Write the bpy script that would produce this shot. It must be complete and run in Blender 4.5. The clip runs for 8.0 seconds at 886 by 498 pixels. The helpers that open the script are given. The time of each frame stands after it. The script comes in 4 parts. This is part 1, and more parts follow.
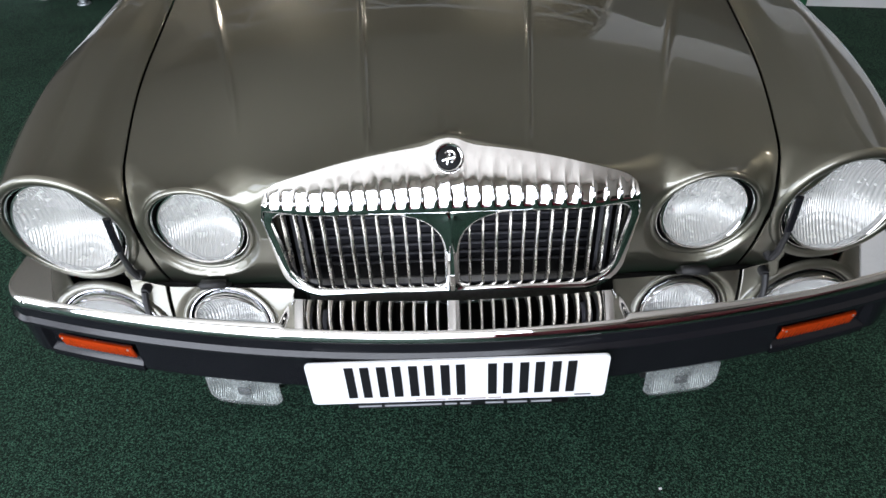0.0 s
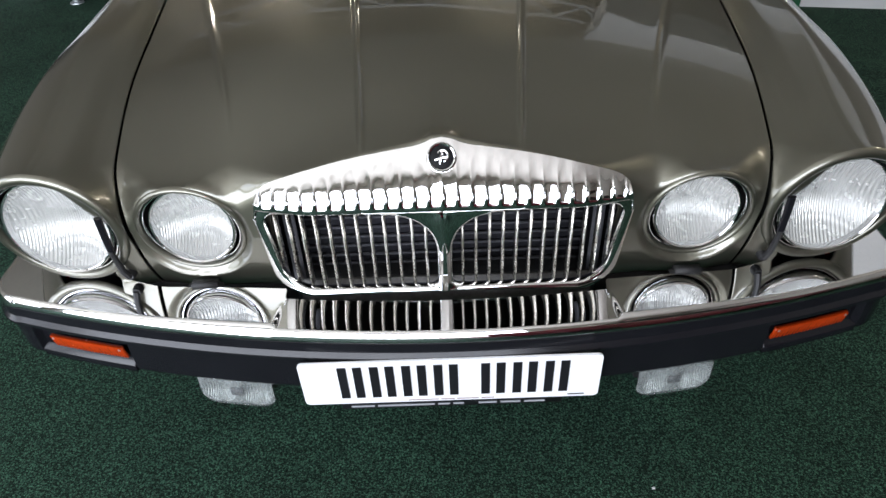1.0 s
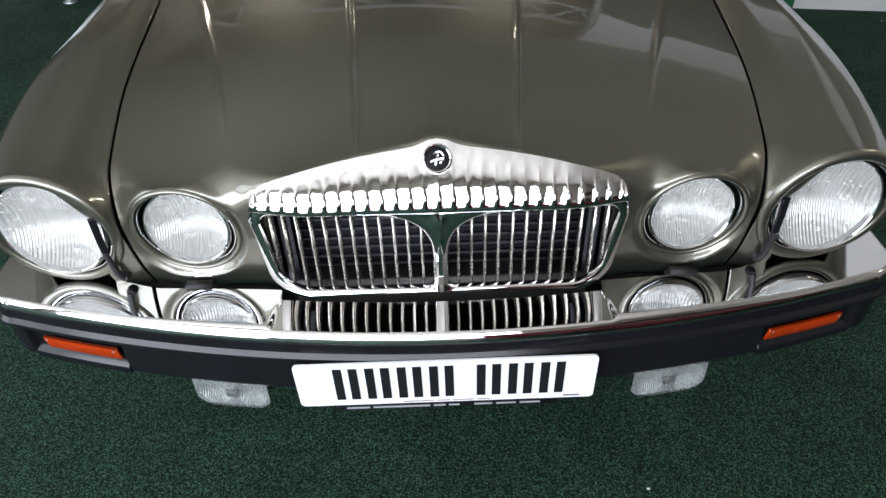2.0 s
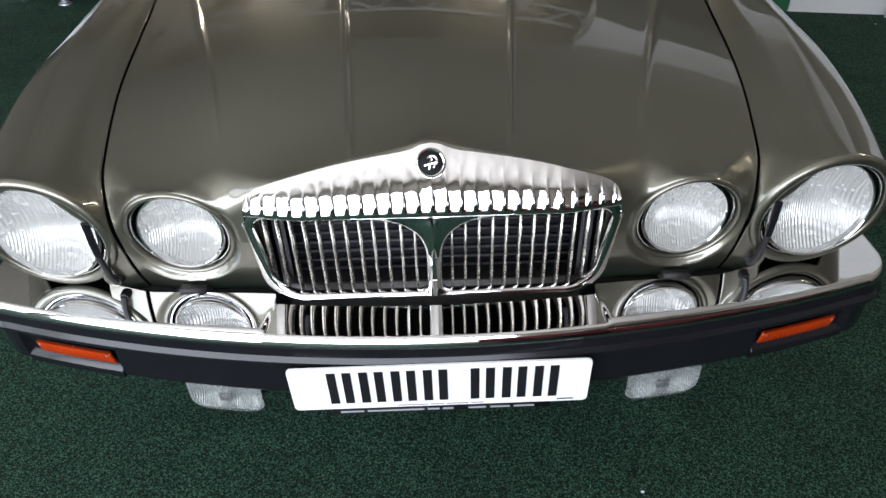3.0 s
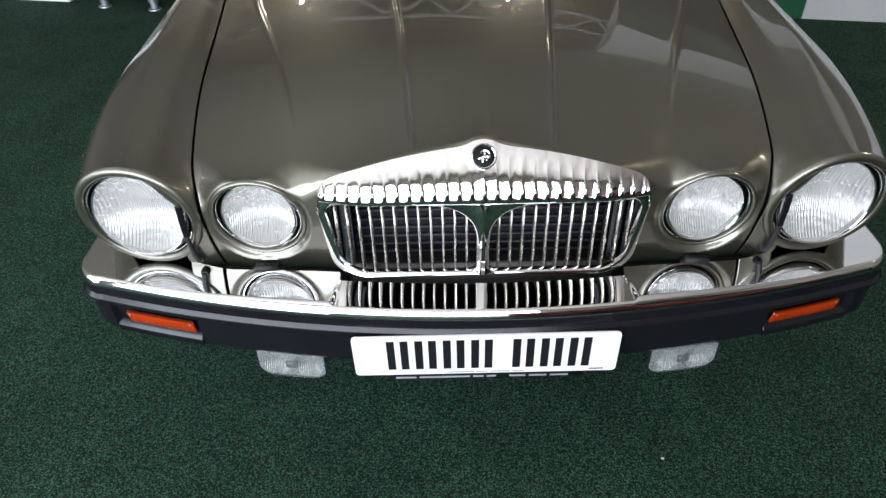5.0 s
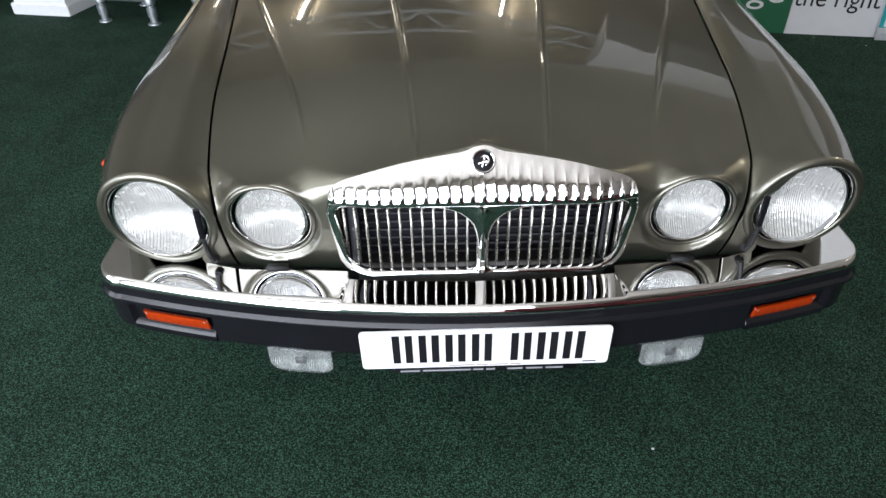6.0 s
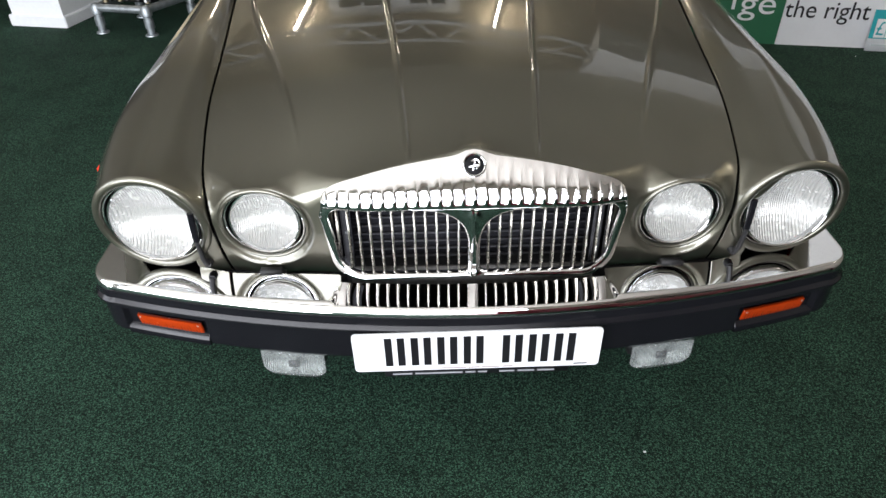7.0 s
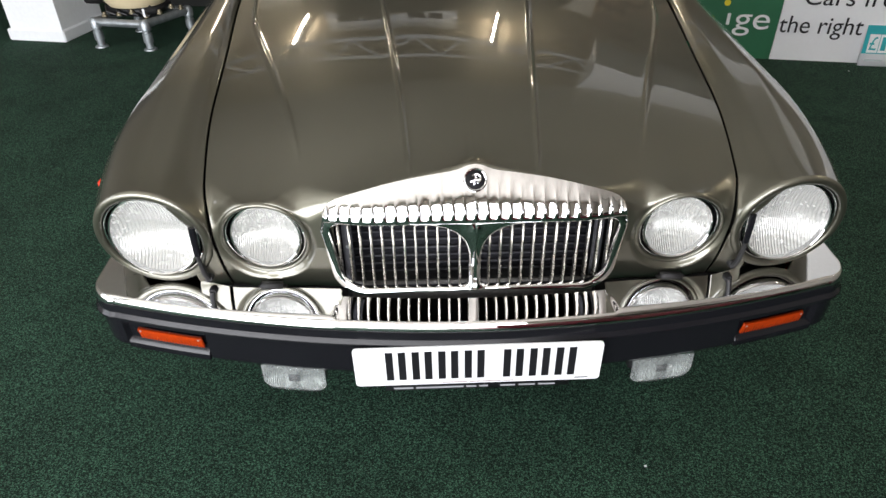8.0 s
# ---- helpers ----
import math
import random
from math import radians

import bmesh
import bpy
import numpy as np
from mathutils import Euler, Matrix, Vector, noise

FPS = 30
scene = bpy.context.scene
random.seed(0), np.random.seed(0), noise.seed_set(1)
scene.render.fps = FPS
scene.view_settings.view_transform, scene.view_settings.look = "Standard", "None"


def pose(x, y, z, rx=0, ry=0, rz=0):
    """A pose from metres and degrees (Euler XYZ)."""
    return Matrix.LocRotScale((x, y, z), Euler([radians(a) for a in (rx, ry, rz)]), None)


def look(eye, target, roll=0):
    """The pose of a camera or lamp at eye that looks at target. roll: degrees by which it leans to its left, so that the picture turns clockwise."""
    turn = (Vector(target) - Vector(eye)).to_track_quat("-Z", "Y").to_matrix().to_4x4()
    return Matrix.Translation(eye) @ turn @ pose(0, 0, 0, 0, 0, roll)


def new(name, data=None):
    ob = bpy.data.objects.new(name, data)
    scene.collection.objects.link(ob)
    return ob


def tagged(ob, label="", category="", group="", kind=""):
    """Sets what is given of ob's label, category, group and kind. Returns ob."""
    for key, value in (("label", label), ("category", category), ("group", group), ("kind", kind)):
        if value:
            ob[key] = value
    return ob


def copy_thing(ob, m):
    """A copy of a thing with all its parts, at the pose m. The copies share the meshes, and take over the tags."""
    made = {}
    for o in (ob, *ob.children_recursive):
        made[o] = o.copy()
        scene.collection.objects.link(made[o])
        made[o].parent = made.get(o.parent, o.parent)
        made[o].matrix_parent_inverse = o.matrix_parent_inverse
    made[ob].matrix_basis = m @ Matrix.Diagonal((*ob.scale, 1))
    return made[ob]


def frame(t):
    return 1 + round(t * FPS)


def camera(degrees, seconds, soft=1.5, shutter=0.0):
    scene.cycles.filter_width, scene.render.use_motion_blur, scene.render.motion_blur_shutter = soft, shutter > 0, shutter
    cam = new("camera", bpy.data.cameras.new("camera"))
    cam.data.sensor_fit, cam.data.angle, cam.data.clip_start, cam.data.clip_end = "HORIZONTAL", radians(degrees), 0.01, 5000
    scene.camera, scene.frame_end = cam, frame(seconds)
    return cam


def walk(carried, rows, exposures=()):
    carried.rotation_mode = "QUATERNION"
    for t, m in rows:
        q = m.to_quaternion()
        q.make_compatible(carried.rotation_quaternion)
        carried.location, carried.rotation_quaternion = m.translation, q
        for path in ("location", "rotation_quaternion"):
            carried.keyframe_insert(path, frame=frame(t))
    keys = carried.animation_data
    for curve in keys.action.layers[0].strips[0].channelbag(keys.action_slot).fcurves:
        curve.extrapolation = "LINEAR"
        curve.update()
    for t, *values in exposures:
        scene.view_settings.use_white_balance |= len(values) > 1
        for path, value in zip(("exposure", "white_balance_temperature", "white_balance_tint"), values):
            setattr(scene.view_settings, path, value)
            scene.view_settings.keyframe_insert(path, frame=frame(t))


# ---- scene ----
cam = camera(68.1, 8.0)
PATH = [
    (0, (0.003, -0.76, 1.212), (-0.015, 0.826, -0.007), -2.1),
    (0.5, (0.005, -0.759, 1.211), (-0.006, 0.827, -0.007), -2.0),
    (1, (0.007, -0.759, 1.21), (0.003, 0.827, -0.009), -1.8),
    (1.5, (0.005, -0.758, 1.21), (0.009, 0.827, -0.01), -1.6),
    (3, (0.01, -0.756, 1.215), (0.033, 0.832, 0.0), -1.2),
    (3.5, (0.017, -0.747, 1.215), (0.029, 0.838, -0.005), -1.2),
    (4, (0.013, -0.766, 1.218), (0.013, 0.817, -0.004), -1.2),
    (4.5, (-0.024, -0.821, 1.26), (-0.032, 0.762, 0.037), -1.1),
    (4.7, (-0.043, -0.848, 1.269), (-0.051, 0.736, 0.049), -1.1),
    (5.8, (-0.084, -0.968, 1.303), (-0.071, 0.644, 0.119), -1.0),
    (6, (-0.085, -0.97, 1.307), (-0.065, 0.644, 0.126), -0.8),
    (6.5, (-0.084, -0.978, 1.303), (-0.06, 0.646, 0.136), -0.8),
    (7, (-0.075, -0.992, 1.3), (-0.045, 0.643, 0.149), -0.7),
    (7.5, (-0.082, -0.993, 1.306), (-0.045, 0.653, 0.17), -0.6),
    (8, (-0.085, -0.993, 1.305), (-0.042, 0.664, 0.185), -0.5),
]
walk(cam, [(t, look(eye, target, roll)) for t, eye, target, roll in PATH],
     exposures=((0, 0.06, 6200, 10), (4.5, 0.08, 6200, 10), (6.5, 0.24, 6350, 10), (8, 0.28, 6700, 10)))

# ---- world and light ----
ROOM = pose(0, 0, 0, 0, 0, -11.5)          # the showroom stands at an angle to the car
HEIGHT = 3.9

world = bpy.data.worlds.new("world")
scene.world = world
world.use_nodes = True
wn = world.node_tree.nodes
sky = wn.new("ShaderNodeTexSky")
sky.sky_type = 'NISHITA'
sky.sun_disc = False
sky.sun_elevation, sky.sun_rotation = radians(48), radians(200)
world.node_tree.links.new(sky.outputs[0], wn["Background"].inputs[0])
wn["Background"].inputs[1].default_value = 0.12

sun = new("sun", bpy.data.lights.new("sun", 'SUN'))
sun.data.energy, sun.data.angle, sun.data.color = 1.0, radians(10), (1.0, 0.96, 0.9)
sun.matrix_world = look((0, -6, 9), (0, 0, 0))


def window_lamp(at, to, w, h, power):
    lamp = new("window_light", bpy.data.lights.new("window_light", 'AREA'))
    lamp.data.shape, lamp.data.size, lamp.data.size_y, lamp.data.energy = 'RECTANGLE', w, h, power
    lamp.data.color = (0.94, 0.96, 1.02)
    lamp.matrix_world = ROOM @ look(at, to)
    return lamp


window_lamp((-1.5, -4.35, 1.65), (-1.5, 0, 1.45), 7.0, 2.75, 485)
window_lamp((-5.45, -2.7, 1.9), (0, -2.4, 1.9), 3.0, 2.9, 105)


# ---- materials ----
def mat(name, colour, rough=0.5, metal=0.0, vary=0.08, scale=6.0, grain=60.0, bump=0.0, coat=0.0, spec=0.5, rough_vary=0.06):
    """A surface with two scales of variation in colour, roughness and relief."""
    m = bpy.data.materials.new(name)
    m.use_nodes = True
    n, l = m.node_tree.nodes, m.node_tree.links
    p = n["Principled BSDF"]
    co = n.new("ShaderNodeTexCoord")
    big, fine = n.new("ShaderNodeTexNoise"), n.new("ShaderNodeTexNoise")
    big.inputs["Scale"].default_value, big.inputs["Detail"].default_value = scale, 3
    fine.inputs["Scale"].default_value, fine.inputs["Detail"].default_value = grain, 4
    for t in (big, fine):
        l.new(co.outputs["Object"], t.inputs["Vector"])
    mix = n.new("ShaderNodeMath")
    mix.operation = 'ADD'
    l.new(big.outputs["Fac"], mix.inputs[0])
    l.new(fine.outputs["Fac"], mix.inputs[1])
    ramp = n.new("ShaderNodeMapRange")
    ramp.inputs["From Min"].default_value, ramp.inputs["From Max"].default_value = 0.7, 1.3
    ramp.inputs["To Min"].default_value, ramp.inputs["To Max"].default_value = 1 - vary, 1 + vary
    l.new(mix.outputs[0], ramp.inputs["Value"])
    tint = n.new("ShaderNodeVectorMath")
    tint.operation = 'SCALE'
    tint.inputs[0].default_value = colour
    l.new(ramp.outputs[0], tint.inputs["Scale"])
    l.new(tint.outputs[0], p.inputs["Base Color"])
    rr = n.new("ShaderNodeMapRange")
    rr.inputs["From Min"].default_value, rr.inputs["From Max"].default_value = 0.7, 1.3
    rr.inputs["To Min"].default_value, rr.inputs["To Max"].default_value = max(0.0, rough - rough_vary), min(1.0, rough + rough_vary)
    l.new(mix.outputs[0], rr.inputs["Value"])
    l.new(rr.outputs[0], p.inputs["Roughness"])
    p.inputs["Metallic"].default_value = metal
    p.inputs["Specular IOR Level"].default_value = spec
    p.inputs["Coat Weight"].default_value = coat
    p.inputs["Coat Roughness"].default_value = 0.02
    if bump:
        b = n.new("ShaderNodeBump")
        b.inputs["Strength"].default_value = bump
        b.inputs["Distance"].default_value = 0.002
        l.new(fine.outputs["Fac"], b.inputs["Height"])
        l.new(b.outputs[0], p.inputs["Normal"])
    return m


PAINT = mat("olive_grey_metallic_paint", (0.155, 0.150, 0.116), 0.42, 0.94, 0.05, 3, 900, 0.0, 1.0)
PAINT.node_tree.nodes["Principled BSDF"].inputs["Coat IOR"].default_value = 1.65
CHROME = mat("chrome", (0.80, 0.80, 0.81), 0.035, 1.0, 0.03, 8, 120, 0.0, 0, 0.5, 0.02)
RUBBER = mat("black_bumper_plastic", (0.007, 0.007, 0.009), 0.2, 0, 0.12, 9, 120, 0.0, 0, 0.36, 0.05)
BLACK = mat("black_trim", (0.012, 0.012, 0.013), 0.5, 0, 0.2)
# deep shade behind the front panels, put into the colour of filler blocks
VOID = mat("near_black_filler", (0.006, 0.006, 0.007), 0.8, 0, 0.3)
AMBER = mat("amber_lens", (0.34, 0.032, 0.003), 0.22, 0, 0.15, 20, 200)
PLATE = mat("white_reflective_plate", (0.80, 0.81, 0.83), 0.35, 0, 0.015)
ENAMEL = mat("black_enamel", (0.006, 0.006, 0.007), 0.5, 0, 0.1, 6, 60, 0, 0, 0.12)
INK = mat("black_ink", (0.008, 0.008, 0.01), 0.4, 0, 0.1)
FLUTED = mat("fluted_lamp_reflector", (0.70, 0.70, 0.67), 0.25, 0.58, 0.03)
_n, _l = FLUTED.node_tree.nodes, FLUTED.node_tree.links


def calc(op, a, b=0.0):
    q = _n.new("ShaderNodeMath")
    q.operation = op
    for i, v in enumerate((a, b)):
        if isinstance(v, (int, float)):
            q.inputs[i].default_value = v
        else:
            _l.new(v, q.inputs[i])
    return q.outputs[0]


# upright flutes in bowed bands of two pitches, as pressed lamp glass shows them
_sep = _n.new("ShaderNodeSeparateXYZ")
_l.new([q for q in _n if q.bl_idname == "ShaderNodeTexCoord"][0].outputs["Generated"], _sep.inputs[0])
_mid = calc('SUBTRACT', _sep.outputs[0], 0.5)
_bow = calc('ADD', _sep.outputs[2], calc('MULTIPLY', calc('MULTIPLY', _mid, _mid), 0.55))
_fine = calc('MULTIPLY', calc('SINE', calc('MULTIPLY', _sep.outputs[0], 2 * math.pi * 40)), 0.36)
_wide = calc('MULTIPLY', calc('SINE', calc('MULTIPLY', _sep.outputs[0], 2 * math.pi * 27)), 0.5)
_pick = calc('GREATER_THAN', calc('SINE', calc('MULTIPLY', _bow, 2 * math.pi * 1.9)), 0.1)
_rows = calc('MULTIPLY', calc('SINE', calc('MULTIPLY', _bow, 2 * math.pi * 12)), calc('MULTIPLY', _pick, 0.16))
_h = calc('ADD', calc('ADD', calc('MULTIPLY', _fine, calc('SUBTRACT', 1.0, _pick)), calc('MULTIPLY', _wide, _pick)), _rows)
_b = _n.new("ShaderNodeBump")
_b.inputs["Strength"].default_value, _b.inputs["Distance"].default_value = 1.0, 0.0019
_l.new(_h, _b.inputs["Height"])
_l.new(_b.outputs[0], _n["Principled BSDF"].inputs["Normal"])
MAROON = mat("maroon_paint", (0.22, 0.014, 0.036), 0.3, 0.0, 0.05, 3, 500, 0, 1.0)
WHITE = mat("white_paint", (0.80, 0.815, 0.83), 0.55, 0, 0.04, 2, 40, 0.05)
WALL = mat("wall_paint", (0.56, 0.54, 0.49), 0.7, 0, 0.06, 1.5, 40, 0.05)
# unseen side walls: darker than the end wall to hold down bounced light
SIDEWALL = mat("darkened_side_wall", (0.32, 0.30, 0.265), 0.7, 0, 0.08, 1.5, 40, 0.05)
DARKWALL = mat("dark_wall_paint", (0.014, 0.015, 0.015), 0.7, 0, 0.15, 1.5, 40, 0.05)
CEILING = mat("ceiling_paint", (0.78, 0.73, 0.655), 0.75, 0, 0.05, 1.2, 30, 0.03)
REAR_CEILING = mat("tan_rear_ceiling", (0.50, 0.43, 0.33), 0.8, 0, 0.08, 1.2, 30, 0.03)
SIGNGREEN = mat("green_sign_paint", (0.02, 0.13, 0.06), 0.45, 0, 0.05)
GALV = mat("galvanised_steel", (0.38, 0.41, 0.43), 0.46, 0.8, 0.25, 25, 200, 0.2)
CREAM = mat("cream_enamel", (0.62, 0.52, 0.34), 0.35, 0, 0.05)
TEAL = mat("teal_card", (0.02, 0.36, 0.40), 0.4, 0, 0.04)
YELLOW = mat("yellow_paint", (0.75, 0.62, 0.03), 0.5, 0, 0.04)
TYRE = mat("tyre_rubber", (0.015, 0.015, 0.015), 0.8, 0, 0.2, 12, 200, 0.2)


LENS = mat("pressed_clear_glass", (0.30, 0.31, 0.31), 0.06, 0, 0.05, 20, 150)
LENS.node_tree.nodes["Principled BSDF"].inputs["Alpha"].default_value = 0.13
FROST = mat("ribbed_clear_glass", (0.30, 0.32, 0.32), 0.08, 0, 0.1, 20, 150)
FROST.node_tree.nodes["Principled BSDF"].inputs["Alpha"].default_value = 0.16

CARPET = bpy.data.materials.new("green_loop_carpet")
CARPET.use_nodes = True
n, l = CARPET.node_tree.nodes, CARPET.node_tree.links
p = n["Principled BSDF"]
co = n.new("ShaderNodeTexCoord")
loops = n.new("ShaderNodeTexNoise")
loops.inputs["Scale"].default_value, loops.inputs["Detail"].default_value, loops.inputs["Roughness"].default_value = 250, 4, 0.78
patch = n.new("ShaderNodeTexNoise")
patch.inputs["Scale"].default_value, patch.inputs["Detail"].default_value = 5, 4
l.new(co.outputs["Object"], loops.inputs["Vector"])
l.new(co.outputs["Object"], patch.inputs["Vector"])
ramp = n.new("ShaderNodeValToRGB")
ramp.color_ramp.elements[0].position, ramp.color_ramp.elements[1].position = 0.40, 0.64
ramp.color_ramp.elements[0].color, ramp.color_ramp.elements[1].color = (0.0020, 0.0088, 0.0060, 1), (0.036, 0.084, 0.054, 1)
l.new(loops.outputs["Fac"], ramp.inputs["Fac"])
tuft = n.new("ShaderNodeTexVoronoi")
tuft.inputs["Scale"].default_value = 340
l.new(co.outputs["Object"], tuft.inputs["Vector"])
pick = n.new("ShaderNodeSeparateColor")
l.new(tuft.outputs["Color"], pick.inputs[0])
lift = n.new("ShaderNodeMapRange")
lift.interpolation_type = 'SMOOTHSTEP'
lift.inputs["From Min"].default_value, lift.inputs["From Max"].default_value = 0.35, 1.0
lift.inputs["To Min"].default_value, lift.inputs["To Max"].default_value = 0.40, 2.9
l.new(pick.outputs[0], lift.inputs["Value"])
shade = n.new("ShaderNodeMapRange")
shade.inputs["From Min"].default_value, shade.inputs["From Max"].default_value = 0.3, 0.7
shade.inputs["To Min"].default_value, shade.inputs["To Max"].default_value = 0.8, 1.2
l.new(patch.outputs["Fac"], shade.inputs["Value"])
mul = n.new("ShaderNodeVectorMath")
mul.operation = 'SCALE'
l.new(ramp.outputs["Color"], mul.inputs[0])
l.new(shade.outputs[0], mul.inputs["Scale"])
speck = n.new("ShaderNodeVectorMath")
speck.operation = 'SCALE'
l.new(mul.outputs[0], speck.inputs[0])
l.new(lift.outputs[0], speck.inputs["Scale"])
# scattered pale fibres
fibre = n.new("ShaderNodeTexNoise")
fibre.inputs["Scale"].default_value, fibre.inputs["Detail"].default_value = 260, 2
stretch = n.new("ShaderNodeMapping")
stretch.inputs["Rotation"].default_value, stretch.inputs["Scale"].default_value = (0, 0, 0.6), (0.45, 1.6, 1.0)
l.new(co.outputs["Object"], stretch.inputs["Vector"])
l.new(stretch.outputs[0], fibre.inputs["Vector"])
pale = n.new("ShaderNodeMapRange")
pale.inputs["From Min"].default_value, pale.inputs["From Max"].default_value = 0.61, 0.70
pale.inputs["To Min"].default_value, pale.inputs["To Max"].default_value = 0.0, 0.75
l.new(fibre.outputs["Fac"], pale.inputs["Value"])
blend = n.new("ShaderNodeMix")
blend.data_type = 'RGBA'
l.new(pale.outputs[0], blend.inputs[0])
l.new(speck.outputs[0], blend.inputs[6])
blend.inputs[7].default_value = (0.105, 0.165, 0.125, 1)
l.new(blend.outputs[2], p.inputs["Base Color"])
p.inputs["Roughness"].default_value = 0.95
p.inputs["Specular IOR Level"].default_value = 0.15
b = n.new("ShaderNodeBump")
b.inputs["Strength"].default_value, b.inputs["Distance"].default_value = 0.9, 0.006
l.new(loops.outputs["Fac"], b.inputs["Height"])
l.new(b.outputs[0], p.inputs["Normal"])


# ---- mesh helpers ----
def part(name, bm, material, parent=None, label="", smooth=True, sharp=0.7, out=None):
    """Links a bmesh as one mesh object. out: the side that an open skin turns its face to."""
    me = bpy.data.meshes.new(name)
    bmesh.ops.recalc_face_normals(bm, faces=bm.faces[:])
    if out:
        bm.normal_update()
        if sum(f.normal.dot(Vector(out)) * f.calc_area() for f in bm.faces) < 0:
            bmesh.ops.reverse_faces(bm, faces=bm.faces[:])
    for e in bm.edges:
        if len(e.link_faces) == 2 and e.calc_face_angle(0) > sharp:
            e.smooth = False
    bm.to_mesh(me)
    bm.free()
    me.materials.append(material)
    if smooth:
        for f in me.polygons:
            f.use_smooth = True
    ob = new(name, me)
    if parent:
        ob.parent = parent
    return tagged(ob, label)


def base(name, m, label, category, group="", kind=""):
    ob = new(name)
    ob.matrix_world = m
    return tagged(ob, label, category, group, kind)


def box(bm, x0, x1, y0, y1, z0, z1, bevel=0.0):
    r = bmesh.ops.create_cube(bm, size=1.0)
    bmesh.ops.transform(bm, verts=r["verts"], matrix=Matrix.LocRotScale(((x0 + x1) / 2, (y0 + y1) / 2, (z0 + z1) / 2), None, (x1 - x0, y1 - y0, z1 - z0)))
    if bevel:
        edges = list({e for v in r["verts"] for e in v.link_edges})
        bmesh.ops.bevel(bm, geom=edges, offset=bevel, segments=2, affect='EDGES')
    return bm


def boxed(*a, bevel=0.0):
    return box(bmesh.new(), *a, bevel=bevel)


def sheet(P, closed=False, bm=None, keep=None):
    """A skin over a grid of points P[i][j]; closed joins the last column to the first."""
    bm = bm or bmesh.new()
    P = np.asarray(P, float)
    n, m = P.shape[:2]
    V = [[bm.verts.new(P[i, j]) for j in range(m)] for i in range(n)]
    for i in range(n - 1):
        for j in range(m if closed else m - 1):
            if keep is None or keep[i][j]:
                k = (j + 1) % m
                bm.faces.new((V[i][j], V[i][k], V[i + 1][k], V[i + 1][j]))
    return bm


def tube(path, r, sides=12, bm=None, closed=False, flat=1.0):
    """A round bar along a path; r is a number or one for each point."""
    path = [Vector(p) for p in path]
    n = len(path)
    rs = [r] * n if isinstance(r, (int, float)) else r
    P = []
    up = Vector((0, 0, 1))
    for i, p in enumerate(path):
        a = path[(i - 1) % n] if closed or i else path[0]
        c = path[(i + 1) % n] if closed or i < n - 1 else path[-1]
        d = (c - a).normalized()
        ref = up if abs(d.dot(up)) < 0.9 else Vector((1, 0, 0))
        s = d.cross(ref).normalized()
        q = s.cross(d).normalized()
        P.append([p + rs[i] * (math.cos(t) * s + flat * math.sin(t) * q) for t in np.linspace(0, 2 * math.pi, sides, endpoint=False)])
    if closed:
        P.append(P[0])
    bm = bm or bmesh.new()
    start = len(bm.verts)
    sheet(P, True, bm)
    bm.verts.ensure_lookup_table()
    if closed:
        bmesh.ops.remove_doubles(bm, verts=bm.verts[start:], dist=1e-6)
    else:
        bm.faces.new(bm.verts[start:start + sides])
        bm.faces.new(bm.verts[start + sides * (n - 1):start + sides * n])
    return bm


def spun(profile, m, steps=48, bm=None):
    """A solid of revolution: profile of (radius, along), about the local z axis of m."""
    P = [[m @ Vector((r * math.cos(t), r * math.sin(t), a)) for t in np.linspace(0, 2 * math.pi, steps, endpoint=False)] for r, a in profile]
    return sheet(P, True, bm)


def smooth_line(xs, ys):
    """A monotone cubic through the given points."""
    xs, ys = np.asarray(xs, float), np.asarray(ys, float)
    d = np.diff(ys) / np.diff(xs)
    m = np.zeros_like(ys)
    m[0], m[-1] = d[0], d[-1]
    for i in range(1, len(ys) - 1):
        m[i] = 0 if d[i - 1] * d[i] <= 0 else 2 * d[i - 1] * d[i] / (d[i - 1] + d[i])

    def f(x):
        x = min(max(x, xs[0]), xs[-1])
        i = min(max(int(np.searchsorted(xs, x)) - 1, 0), len(xs) - 2)
        h = xs[i + 1] - xs[i]
        t = (x - xs[i]) / h
        return ((2 * t**3 - 3 * t * t + 1) * ys[i] + (t**3 - 2 * t * t + t) * h * m[i] + (3 * t * t - 2 * t**3) * ys[i + 1] + (t**3 - t * t) * h * m[i + 1])
    return f


def ease(t):
    t = min(max(t, 0.0), 1.0)
    return t * t * (3 - 2 * t)


def solid(ob, thick):
    s = ob.modifiers.new("thickness", 'SOLIDIFY')
    s.thickness, s.offset = thick, -1
    return ob


# ---- the room ----
def room_part(name, bm, material, label, category):
    ob = part(name, bm, material, None, label, smooth=False)
    ob.matrix_world = ROOM
    return tagged(ob, label, category, kind="structure")


X0, X1, Y0, Y1 = -5.6, 5.4, -4.5, 9.0
room_part("floor", boxed(X0, X1, Y0, Y1, -0.1, 0), CARPET, "dark green loop-pile showroom carpet", "floor")
room_part("ceiling", boxed(X0, X1, Y0, 4.65, HEIGHT, HEIGHT + 0.2), CEILING, "cream painted showroom ceiling", "ceiling")
# rear ceiling coloured darker, so the white girder stands out in the bonnet
room_part("ceiling_rear", boxed(X0, X1, 4.65, Y1, HEIGHT, HEIGHT + 0.2), REAR_CEILING, "tan ceiling over the rear of the showroom, darker than the front", "ceiling")
room_part("wall_north", boxed(X0, X1, Y1, Y1 + 0.2, 0, HEIGHT), WALL, "cream painted end wall", "wall")


